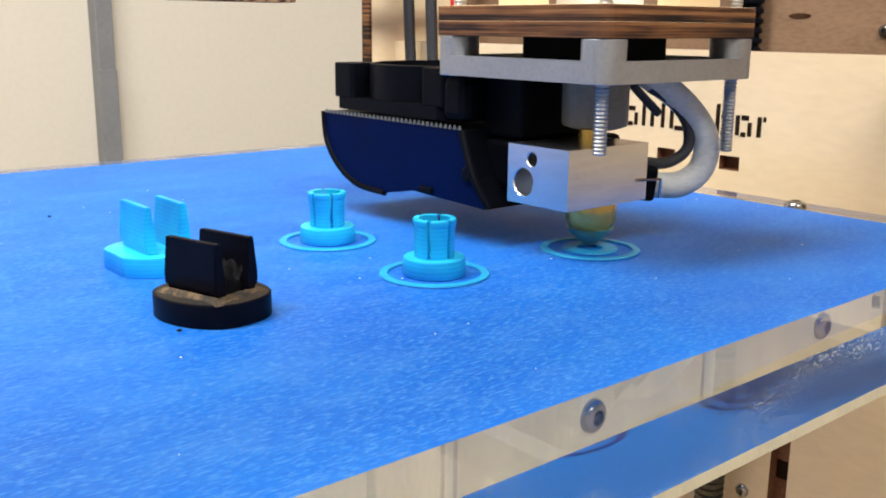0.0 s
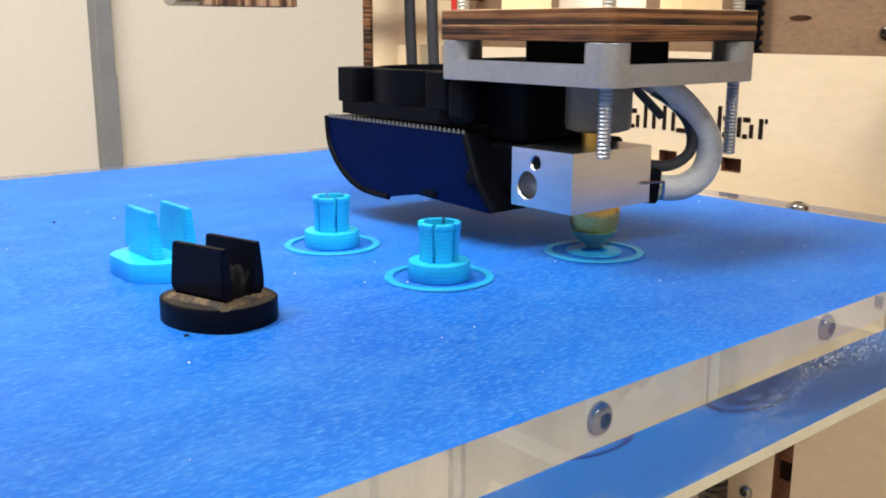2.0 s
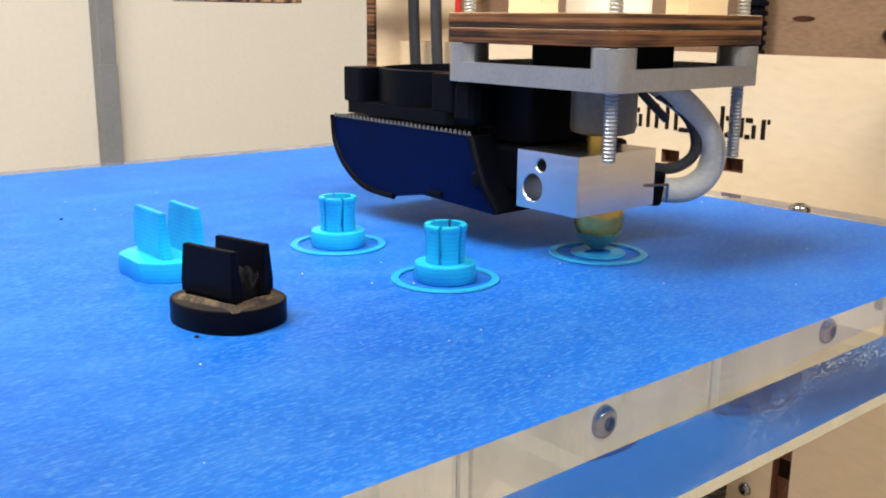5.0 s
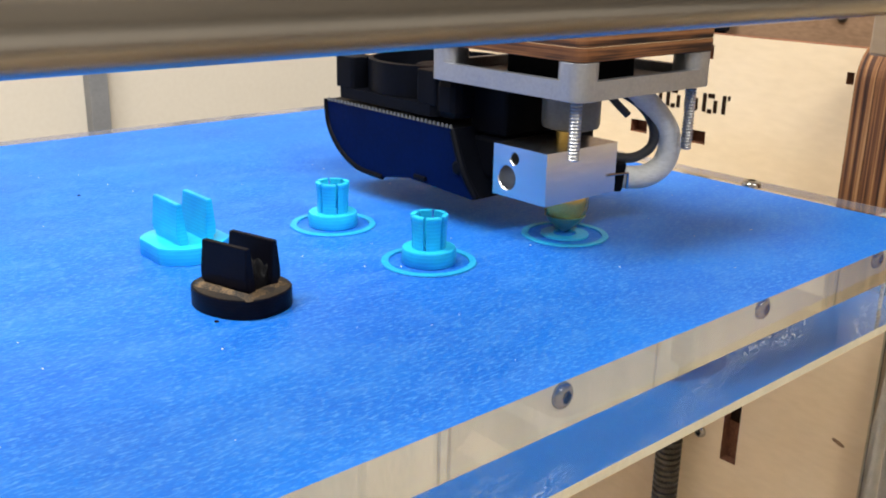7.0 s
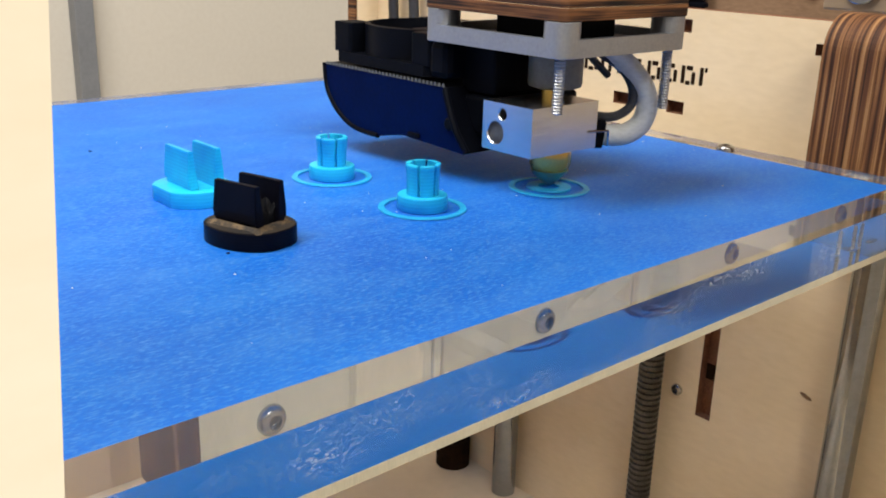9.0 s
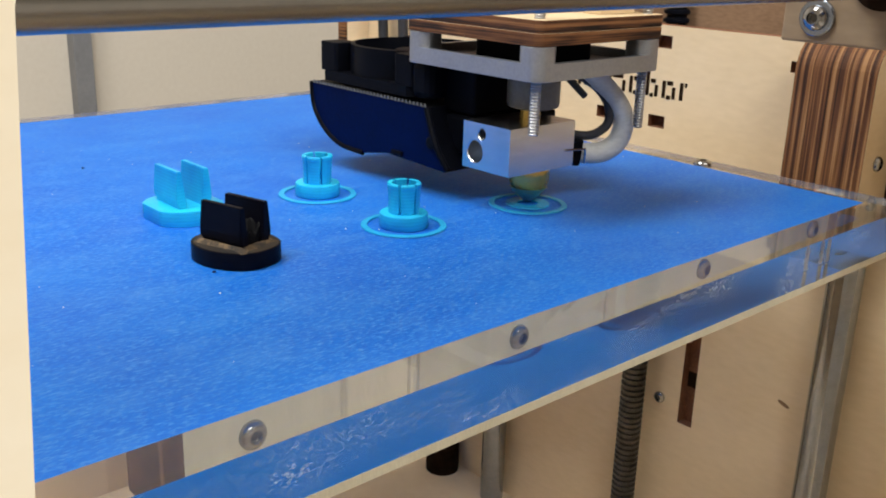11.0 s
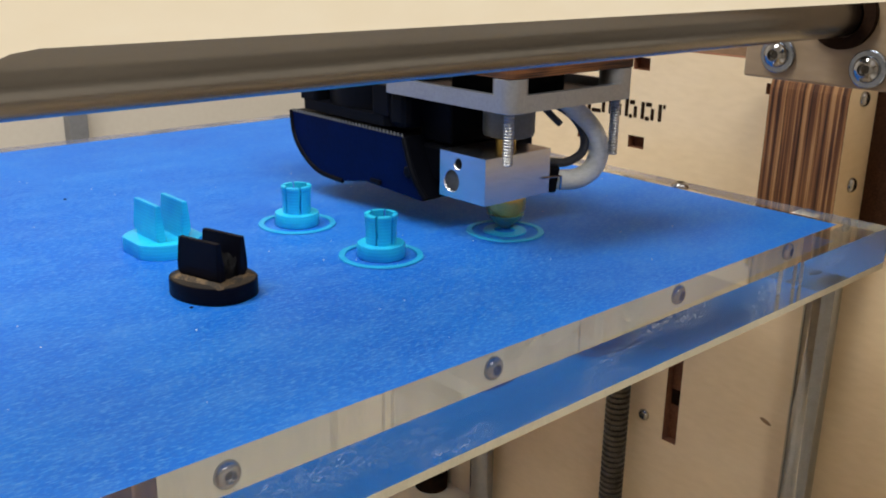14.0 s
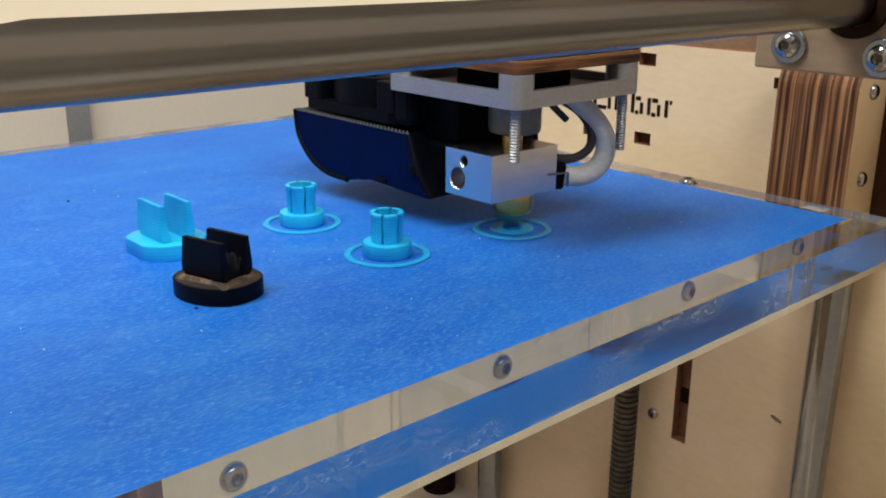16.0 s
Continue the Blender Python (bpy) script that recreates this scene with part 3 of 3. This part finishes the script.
def lift():
    for y, top in ((98.9, -16.2), (264.5, 40)):
        tagged(part("guide_rod", rod((284, y, -205), (284, y, top), 6.0, 40), STEEL, smooth=40), "polished steel vertical guide rod", "rod", group="vertical guide rods")
    tagged(part("lead_screw", threaded((283, 182, -205), (283, 182, -14), 5.2, 2.6, 0.9, 28, True), DARK_STEEL), "dark oiled steel lead screw under the bed", "screw")


# ---- front opening, rod and bracket ----
ROD_Y, ROD_Z, PLATE_X = 42.0, 69.5, 150.0


def front():
    p = empty("printer_front_panel", (0, -3, 60))
    tagged(p, "brightly lit birch plywood front panel with rounded opening", "panel")
    # Unseen right, lower and outer top edges are set to shade the bed and interior.
    x0, x1, z0, z1 = -21.0, 206.0, -12.0, 76.0
    hole = rounded(x0, x1, z0, z1, 5)
    bm = bmesh.new()
    front_ring, back_ring = [], []
    outer = []
    for px, pz in hole:
        if px < 0:
            px -= -0.45 + (76 - pz) * 0.065
        front_ring.append(bm.verts.new((px, 0, pz)))
        back_ring.append(bm.verts.new((px, 6, pz)))
        qx = -140 if px < (x0 + x1) / 2 else 450
        qz = -205 if pz < (z0 + z1) / 2 else 150
        # push each hole corner's arc out to the sheet's outer corner
        outer.append((bm.verts.new((qx, 0, qz)), bm.verts.new((qx, 6, qz))))
    n = len(hole)
    for i in range(n):
        j = (i + 1) % n
        bm.faces.new((front_ring[i], front_ring[j], outer[j][0], outer[i][0]))
        bm.faces.new((back_ring[j], back_ring[i], outer[i][1], outer[j][1]))
        bm.faces.new((outer[i][0], outer[j][0], outer[j][1], outer[i][1]))
    bmesh.ops.remove_doubles(bm, verts=bm.verts[:], dist=0.01)
    bmesh.ops.dissolve_degenerate(bm, edges=bm.edges[:], dist=0.001)
    bmesh.ops.recalc_face_normals(bm, faces=bm.faces[:])
    part("panel_sheet", mm(bm), LIT_PLY, p)
    edge = bmesh.new()
    rim = [(px - (-0.45 + (76 - pz) * 0.065 if px < 0 else 0), pz) for px, pz in hole]
    rows = [[edge.verts.new((px, y, pz)) for px, pz in rim] for y in (0, 6)]
    for i in range(n):
        j = (i + 1) % n
        edge.faces.new((rows[0][j], rows[0][i], rows[1][i], rows[1][j]))
    part("scorched_edge", mm(edge), BURNT, p, "scorched laser-cut edge of the opening")
    tagged(part("axis_rod", rod((-60, ROD_Y, ROD_Z), (PLATE_X + 3, ROD_Y, ROD_Z), 4.0, 48), ROD_STEEL, smooth=40), "dull steel axis rod across the opening", "rod")
    b = empty("rod_bracket", (PLATE_X, ROD_Y, 60))
    tagged(b, "plywood rod bracket with two bolts and a dark bearing", "bracket")
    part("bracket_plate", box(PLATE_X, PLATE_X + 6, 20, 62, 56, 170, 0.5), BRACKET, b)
    part("bearing", turned([(4.2, 0), (4.2, -1.5), (6.4, -1.5), (6.4, 0.5)], 32, along((PLATE_X, ROD_Y, ROD_Z), (PLATE_X + 1, ROD_Y, ROD_Z)), False), SOOT, b, "dark bearing ring")
    for y, z in ((54.5, 61), (36, 60)):
        part("washer", turned([(3.6, 0), (3.6, 0.8), (3.4, 1.0), (1, 1.0)], 28, along((PLATE_X, y, z), (PLATE_X - 1, y, z))), BLUEW, b, "bluish steel washer")
        bolt(b, (PLATE_X - 1, y, z), (-1, 0, 0), 2.5)


# ---- printed parts ----
def castle(at, rz):
    c = empty("printed_collet", (at[0], at[1], 0.22), rz)
    tagged(c, "cyan 3D-printed slotted collet on its thin brim ring", "printed part", group="printed collets on the tape")
    m = Matrix.Translation((at[0], at[1], 0.22)) @ Matrix.Rotation(radians(rz), 4, "Z")
    part("brim_ring", ring(9.7, 11.5, 0.28, m), CYANF, c, "flat first-layer brim ring")
    part("foot", turned([(6.5, 0), (6.6, 0.3), (6.5, 3.4), (6.3, 3.7), (2.6, 3.7)], 48, m), CYAN, c, "", 35)
    for k in range(6):
        part("finger", finger(k * 60 + 5, k * 60 + 55, m), CYAN, c)
    return c


def ring(r0, r1, h, m, seg=64):
    bm = bmesh.new()
    vs = []
    for i in range(seg):
        a = 2 * math.pi * i / seg
        w = 0.12 * noise.noise((math.cos(a) * 3, math.sin(a) * 3, r1))
        vs.append([bm.verts.new((r * math.cos(a), r * math.sin(a), z)) for r, z in ((r0 + w, 0), (r1 + w, 0), (r1 + w - 0.1, h), (r0 + w + 0.1, h))])
    for i in range(seg):
        a, b = vs[i], vs[(i + 1) % seg]
        for k in range(4):
            bm.faces.new((a[k], b[k], b[(k + 1) % 4], a[(k + 1) % 4]))
    bmesh.ops.recalc_face_normals(bm, faces=bm.faces[:])
    return mm(bm, m)


def finger(a0, a1, m):
    """One upright segment of the collet, with a small lip at its top."""
    prof_out = [(4.15, 3.6), (4.15, 7.0), (4.35, 10.2), (4.55, 10.9), (4.55, 11.5), (4.4, 11.8)]
    prof_in = [(3.3, 11.8), (2.9, 3.6)]
    prof = prof_out + prof_in
    bm = bmesh.new()
    n = 8
    cols = []
    for i in range(n + 1):
        a = radians(a0 + (a1 - a0) * i / n)
        cols.append([bm.verts.new((r * math.cos(a), r * math.sin(a), z)) for r, z in prof])
    for a, b in zip(cols, cols[1:]):
        for k in range(len(prof)):
            bm.faces.new((a[k], b[k], b[(k + 1) % len(prof)], a[(k + 1) % len(prof)]))
    bm.faces.new(cols[0][::-1])
    bm.faces.new(cols[-1])
    bmesh.ops.recalc_face_normals(bm, faces=bm.faces[:])
    return mm(bm, m)


def flat_sided(r, half, blunt, n=64):
    """A round outline of radius r with two flat sides at x = -half and half, whose corners are cut (blunt) or worn round."""
    out = []
    for i in range(n):
        c, y = math.cos(2 * math.pi * i / n), r * math.sin(2 * math.pi * i / n)
        out.append((half * math.copysign(abs(c) ** 0.76, c) if blunt else min(max(r * c, -half), half), y))
    return out


def clip(at, rz, mat, name, label, dusty):
    c = empty(name, (at[0], at[1], 0.22), rz)
    tagged(c, label, "printed clip")
    m = Matrix.Translation((at[0], at[1], 0.02)) @ Matrix.Rotation(radians(rz), 4, "Z")
    part("base", prism(flat_sided(10.6, 9.25, dusty), 0, 4.2, 0.25, m), mat, c, "", 40)
    if dusty:
        crust = bmesh.new()
        n = 56
        rings = []
        for k, (grow, up) in enumerate(((2.6, 4.15), (1.5, 4.4), (0.4, 4.7), (-0.6, 4.9))):
            ring_ = []
            for i in range(n):
                a = 2 * math.pi * i / n
                q = 1 / max(abs(math.cos(a)) / 5.0, abs(math.sin(a)) / 6.6)
                x, y = q * math.cos(a), q * math.sin(a)
                far = grow * (0.75 + 0.9 * noise.noise((x * 0.35, y * 0.35, 4)))
                ring_.append(crust.verts.new((min(max(x + far * math.cos(a), -8.8), 8.8), y + far * math.sin(a), up + 0.25 * noise.noise((x, y, k)) * (k > 0))))
            rings.append(ring_)
        for p, q in zip(rings, rings[1:]):
            for i in range(n):
                crust.faces.new((p[i], p[(i + 1) % n], q[(i + 1) % n], q[i]))
        bmesh.ops.recalc_face_normals(crust, faces=crust.faces[:])
        part("glue_residue", mm(crust, m), DUST, c, "brown dusty residue round the jaws", 60)
        part("base_film", prism(flat_sided(10.2, 8.8, True), 4.2, 4.24, 0, m), FILM, c, "thin film of brown dust on the base")
        web = bmesh.new()
        bmesh.ops.create_grid(web, x_segments=14, y_segments=22, size=1)
        for v in web.verts:
            x, y = v.co.x * 3.3, v.co.y * 5.3
            v.co = (x, y, 7.4 + 3.4 * abs(v.co.x) ** 2.5 - 1.2 * v.co.y ** 6 + 2.0 * noise.noise((x * 0.5, y * 0.6, 3)) + 0.9 * noise.noise((x * 1.5, y * 1.5, 9)))
        low = [e for e in web.edges if e.is_boundary]
        skirt = bmesh.ops.extrude_edge_only(web, edges=low)["geom"]
        for v in skirt:
            if isinstance(v, bmesh.types.BMVert):
                v.co = (v.co.x, v.co.y, 4.2)
        bmesh.ops.recalc_face_normals(web, faces=web.faces[:])
        part("molten_web", mm(web, m), MOLTEN, c, "glossy lumpy molten plastic between the jaws", 60)
    for s in (-1, 1):
        prof = [(s * 2.3, 4.1), (s * 4.4, 4.1), (s * 4.4, 5.3), (s * 5.0, 5.6), (s * 5.1, 7.5), (s * 4.55, 14.1), (s * 3.2, 14.1), (s * 3.05, 12.5), (s * 2.4, 6.0)]
        bm = bmesh.new()
        va = [bm.verts.new((x, -6.5 + (0.25 if z > 9 else 0), z)) for x, z in prof]
        vb = [bm.verts.new((x, 6.5 - (0.25 if z > 9 else 0), z)) for x, z in prof]
        bm.faces.new(va)
        bm.faces.new(vb[::-1])
        for k in range(len(prof)):
            bm.faces.new((va[k], va[(k + 1) % len(prof)], vb[(k + 1) % len(prof)], vb[k]))
        bmesh.ops.recalc_face_normals(bm, faces=bm.faces[:])
        bmesh.ops.bevel(bm, geom=bm.edges[:], offset=0.14, segments=2, affect="EDGES")
        part("jaw", mm(bm, m), mat, c)
    return c


def started_print(at):
    c = empty("started_print", (at[0], at[1], 0.22))
    tagged(c, "first cyan layer of a collet just being printed", "printed part")
    m = Matrix.Translation((at[0], at[1], 0.22))
    part("brim_ring", ring(9.7, 11.5, 0.28, m), CYANF, c)
    part("first_layer", ring(3.0, 6.4, 0.45, m), CYANF, c)


# ---- print head ----
HX, HY = 169.0, 146.0


def head():
    h = empty("extruder", (HX, HY, 40))
    tagged(h, "printer hot end with aluminium mount and plywood carriage", "print head")
    x0, x1, y0, y1 = HX - 23.5, HX + 28.5, HY - 22.5, HY + 29.5
    # two glued plywood sheets, pale on top
    for z0, z1 in ((51.75, 55.0), (48.4, 51.7)):
        sheet = prism(rounded(x0, x1, y0, y1, 2.5), z0, z1, 0.2)
        sheet.normal_update()
        for f in sheet.faces:
            f.material_index = 1 if f.normal.z > 0.9 else 0
        part("plywood_plate", sheet, [VENEER, PLY], h, "scorched plywood carriage plate")
    # aluminium tray: floor, rim and corner posts
    part("mount_plate", prism(rounded(x0 + 1.9, x1 - 1.9, y0 + 1.9, y1 - 1.9, 2.5), 39.55, 41.5), ALU_CAST, h, "grey aluminium mounting plate")
    part("mount_rim", ring_wall(rounded(x0, x1, y0, y1, 4, 8), rounded(x0 + 2, x1 - 2, y0 + 2, y1 - 2, 2.2, 8), 39.5, 44.0), ALU_CAST, h, "", 35)
    for cx, near_x in ((x0 + 4.25, True), (x1 - 4.25, False)):
        for cy, near_y in ((y0 + 4.25, True), (y1 - 4.25, False)):
            part("corner_post", prism(rounded(cx - 4.28, cx + 4.28, cy - 4.28, cy + 4.28, 3.6, 8), 39.4, 48.3, 0.2), ALU_CAST, h)
            end = 47.0 if near_x and not near_y else 25.2 if near_x else 22.6
            part("threaded_rod", threaded((cx + (0 if near_x else 1.2), cy, end), (cx + (0 if near_x else 1.2), cy, 72), 1.55, 0.8, 0.34, 16), THREAD, h, "zinc threaded rod")
    part("insulator", turned([(5.5, 28.0), (7.3, 28.6), (7.6, 29.6), (7.6, 39.6)], 40, Matrix.Translation((HX, HY, 0))), PEEK, h, "dull grey-brown insulator barrel", 40)
    part("insulator_neck", prism(rounded(HX - 11, HX + 13, HY - 10, HY + 14, 2), 41.4, 48.5, 0.3), FANB, h)
    part("brass_tube", rod((HX - 1, HY, 24), (HX - 1, HY, 29), 3, 24), BRASS, h)
    # heater block with two bores in its end
    part("heater_block", heater(HX - 18.3, HX + 8.3, HY - 9.2, HY + 9.2, 11.8, 25.0), ALU, h, "machined aluminium heater block with two bores")
    part("nozzle", turned([(5.4, 12.0), (5.9, 11.0), (6.1, 9.0), (6.0, 6.8), (5.2, 5.0), (3.4, 3.1)], 12, Matrix.Translation((HX, HY, 0))), BRASS, h, "golden brass nozzle smeared with plastic", 32)
    part("nozzle_tip", turned([(5.5, 4.9), (4.6, 3.6), (2.6, 1.7), (1.0, 0.4), (0.3, 0.35)], 24, Matrix.Translation((HX, HY, 0))), OOZE, h, "nozzle tip stained cyan", 40)
    cable = part("heater_cable", tube([(HX + 7, HY + 2, 48), (HX + 12, HY - 2, 41.5), (HX + 21, HY - 8, 34), (HX + 26.8, HY - 11.5, 25.5), (HX + 26.2, HY - 11.5, 18), (HX + 21.5, HY - 8.8, 14.0), (HX + 14, HY - 4.8, 14.2)], 3.1, 18), SLEEVE, h, "thick grey-white sleeved cable", 60)
    part("crimp", box(-3.3, 3.3, -4.1, 4.1, 0, 7.5, 0.9, m=along((HX + 8.4, HY - 2.2, 15.4), (HX + 16.5, HY - 6.2, 14.3))), FANB, cable, "black crimp at the cable's end")
    part("wire_clip", tube([(HX + 5, HY - 9.5, 16.6), (HX + 12.5, HY - 9.3, 16.0), (HX + 13.6, HY - 9.2, 15.4), (HX + 13.8, HY - 9.0, 11.6)], 0.35, 8), ZINC, cable, "thin steel clip wire")
    part("sensor_wire", tube([(HX + 3, HY, 45), (HX + 9, HY - 4, 37), (HX + 15, HY - 6.5, 31)], 1.0), WIRE, h)
    part("sensor_wire", tube([(HX + 8, HY - 2, 21.5), (HX + 13, HY - 5, 19.6), (HX + 18.5, HY - 7.5, 19.4), (HX + 22.5, HY - 9.6, 22.5), (HX + 22.5, HY - 9.4, 28), (HX + 19, HY - 7.4, 33.5), (HX + 14, HY - 4.5, 37)], 1.35), WIRE, h, "black braided sensor wire")
    part("feed_coupling", box(HX - 7, HX + 7, HY - 7, HY + 7, 55.0, 60, 0.6), PTFE, h, "white plastic feed coupling")
    part("filament", rod((HX - 3, HY + 3, 59), (HX - 3, HY + 3, 86), 1.5, 16), FILAMENT, h, "blue filament strand")
    for cx, cy, ang, w in ((HX - 12, HY + 12, 0, 5.0), (HX + 15, HY - 13, 90, 7.5)):
        mc = Matrix.Translation((cx, cy, 55.0)) @ Matrix.Rotation(radians(ang), 4, "Z") @ Matrix.Rotation(radians(90), 4, "Y")
        wav = [(-z, w + 0.035 * (z - 1.5) ** 2) for z in range(0, 17, 2)]
        outl = wav + [(x, -y) for x, y in wav[::-1]]
        part("carriage_cheek", prism(outl, -3, 3, 0.25, mc), PLY, h, "pale hourglass plywood cheek with scorched rim")
    # fan and duct
    fy0, fy1, fx0, fx1 = HY + 30, HY + 77, HX - 20, HX + 24
    cx, cy = (fx0 + fx1) / 2, (fy0 + fy1) / 2
    fan = part("fan_frame", fan_frame(fx0, fx1, fy0, fy1, 28.3, 31.5), FANB, h, "black square cooling fan")
    part("fan_throat", turned([(21.6, 31.4), (21.6, 40.6), (20.2, 40.8), (20.0, 31.4)], 56, Matrix.Translation((cx, cy, 0)), False), FANB, fan, "", 40)
    for sx in (-1, 1):
        for sy in (-1, 1):
            px, py = cx + sx * (fx1 - fx0 - 9) / 2, cy + sy * (fy1 - fy0 - 9) / 2
            part("fan_corner", prism(rounded(px - 4.4, px + 4.4, py - 4.4, py + 4.4, 1.2), 31.4, 40.6, 0.3), FANB, fan)
    part("fan_bracket", box(HX - 13, HX + 21, HY + 10.5, HY + 24, 25.2, 39.3, 0.8), FANB, h, "black fan bracket")
    part("fan_arm", box(HX - 20, HX + 22, HY + 22.5, HY + 31, 28.3, 39.3, 2.2), FANB, h, "black arm joining the fan to the carriage")
    part("duct_mouth", box(HX - 14, HX + 21, HY + 9, HY + 22, 13.5, 24.6, 1.2), FANB, h, "black mouth of the air duct")
    part("fan_hub", turned([(8, 30), (8, 38), (7, 39)], 28, Matrix.Translation(((fx0 + fx1) / 2, (fy0 + fy1) / 2, 0))), FANB, fan)
    for k in range(7):
        mb = Matrix.Translation(((fx0 + fx1) / 2, (fy0 + fy1) / 2, 34)) @ Matrix.Rotation(radians(k * 360 / 7), 4, "Z") @ Matrix.Translation((13, 0, 0)) @ Matrix.Rotation(radians(35), 4, "X")
        part("fan_blade", box(-5.5, 5.5, -4, 4, -0.4, 0.4, m=mb), FANB, fan)
    prof = [(HY + 80, 27.2), (HY + 79.2, 20.8), (HY + 77, 16.6), (HY + 73, 12.8), (HY + 68, 10.0), (HY + 62, 8.4), (HY + 52, 8.0), (HY + 40, 10.2), (HY + 13.5, 9.2), (HY + 17.8, 16), (HY + 22.5, 26.6)]
    part("air_duct", duct(prof, HX - 20.5, HX + 23), FANB, h, "black folded air duct")
    part("duct_cheek", duct([(y, z) for y, z in prof], HX - 21.2, HX - 20.6), NAVY, h, "dark navy card cheek of the duct")
    part("duct_lip", tube([(HX - 21.2, y, z) for y, z in prof[:7]], 0.8, 8, 5), FANB, h)
    part("duct_flare", tube([(HX - 21, HY + 22, 26.5), (HX - 21.5, HY + 17.2, 16.5), (HX - 20, HY + 13.5, 9.6)], 1.0, 10), FANB, h)
    part("duct_stud", turned([(1.9, 0), (1.9, 0.9), (1.4, 1.2)], 16, along((HX - 21.2, HY + 19, 17), (HX - 22, HY + 19, 17))), FANB, h)
    part("duct_tab", box(HX - 22.2, HX - 21.2, HY + 32, HY + 37, 10.6, 12, 0.3), FANB, h)
    for k in range(34):
        y = HY + 22.5 + k * 1.69
        part("serration", prism([(-0.45, 0), (0.45, 0), (0, 1.0)], -0.25, 0.25, 0, Matrix.Translation((HX - 21.4, y, 26.9)) @ Matrix.Rotation(radians(90), 4, "Z") @ Matrix.Rotation(radians(90), 4, "X")), TEETH, h)
    return h


def ring_wall(outer, inner, z0, z1):
    """An upright wall between two plan outlines of equal length."""
    bm = bmesh.new()
    cols = [[bm.verts.new(p) for p in ((*o, z0), (*o, z1), (*i, z1), (*i, z0))] for o, i in zip(outer, inner)]
    for a, b in zip(cols, cols[1:] + cols[:1]):
        for k in range(4):
            bm.faces.new((a[k], b[k], b[(k + 1) % 4], a[(k + 1) % 4]))
    bmesh.ops.recalc_face_normals(bm, faces=bm.faces[:])
    return mm(bm)


def heater(x0, x1, y0, y1, z0, z1):
    """A machined block with two blind bores in the face at x0."""
    bm = bmesh.new()
    n = 24
    bores = [(y1 - 4.9, z0 + 4.9, 3.0), (y1 - 7.4, z0 + 10.2, 1.45)]
    def loop(hy, hz, r, x):
        return [bm.verts.new((x, hy + r * math.cos(2 * math.pi * i / n), hz + r * math.sin(2 * math.pi * i / n))) for i in range(n)]
    c = [bm.verts.new(p) for p in ((x0, y0, z0), (x0, y1, z0), (x0, y1, z1), (x0, y0, z1))]
    edges = [bm.edges.new((c[i], c[(i + 1) % 4])) for i in range(4)]
    for hy, hz, r in bores:
        rim = loop(hy, hz, r + 0.25, x0)
        wall = loop(hy, hz, r, x0 + 0.3)
        deep = loop(hy, hz, r, x0 + 9)
        for i in range(n):
            edges.append(bm.edges.new((rim[i], rim[(i + 1) % n])))
            bm.faces.new((rim[i], rim[(i + 1) % n], wall[(i + 1) % n], wall[i]))
            bm.faces.new((wall[i], wall[(i + 1) % n], deep[(i + 1) % n], deep[i]))
        bm.faces.new(deep)
    bmesh.ops.triangle_fill(bm, use_beauty=True, use_dissolve=False, edges=edges)
    back = [bm.verts.new((x1, v.co.y, v.co.z)) for v in c]
    for i in range(4):
        bm.faces.new((c[i], c[(i + 1) % 4], back[(i + 1) % 4], back[i]))
    bm.faces.new(back[::-1])
    bmesh.ops.recalc_face_normals(bm, faces=bm.faces[:])
    return mm(bm)


def fan_frame(x0, x1, y0, y1, z0, z1):
    """A square frame with a round throat."""
    cx, cy, r, n = (x0 + x1) / 2, (y0 + y1) / 2, min(x1 - x0, y1 - y0) / 2 - 1.8, 48
    bm = bmesh.new()
    rows = []
    for i in range(n):
        a = 2 * math.pi * (i + 0.5) / n
        c, s = math.cos(a), math.sin(a)
        k = 1 / max(abs(c), abs(s))
        ox, oy = cx + c * k * (x1 - x0) / 2, cy + s * k * (y1 - y0) / 2
        rows.append([bm.verts.new(v) for v in ((ox, oy, z0), (ox, oy, z1), (cx + r * c, cy + r * s, z1), (cx + r * c, cy + r * s, z0))])
    for i in range(n):
        a, b = rows[i], rows[(i + 1) % n]
        for k in range(4):
            bm.faces.new((a[k], b[k], b[(k + 1) % 4], a[(k + 1) % 4]))
    bmesh.ops.recalc_face_normals(bm, faces=bm.faces[:])
    return mm(bm)


def duct(prof, x0, x1):
    bm = bmesh.new()
    va = [bm.verts.new((x0, y, z)) for y, z in prof]
    vb = [bm.verts.new((x1, y, z)) for y, z in prof]
    bm.faces.new(va)
    bm.faces.new(vb[::-1])
    for k in range(len(prof)):
        bm.faces.new((va[k], va[(k + 1) % len(prof)], vb[(k + 1) % len(prof)], vb[k]))
    bmesh.ops.recalc_face_normals(bm, faces=bm.faces[:])
    return mm(bm)


def cables():
    for x, y in ((285, 360), (286, 345)):
        tagged(part("cable", tube([(x + 2, y, -30), (x + 1, y + 1, 20), (x - 1, y + 1, 60), (x - 4, y, 150)], 2.6), WIRE, smooth=60), "thick black cable behind the print head", "cable", group="cables at the back corner")
    tagged(part("red_cable", tube([(288, 333, -30), (287, 333, 20), (288, 334, 60), (286, 333, 150)], 1.4), RED, smooth=60), "thin red wire behind the print head", "cable")


room()
bed()
right_wall()
stack()
lift()
front()
castle((124, 189), 10)
castle((124, 149), 35)
started_print((167, 144))
clip((75.3, 152.5), 15.5, BLACKP, "black_clip", "black 3D-printed two-jawed clip with dusty base", True)
clip((81.7, 190.8), 0, CYAN, "cyan_clip", "cyan 3D-printed two-jawed clip", False)
head()
cables()
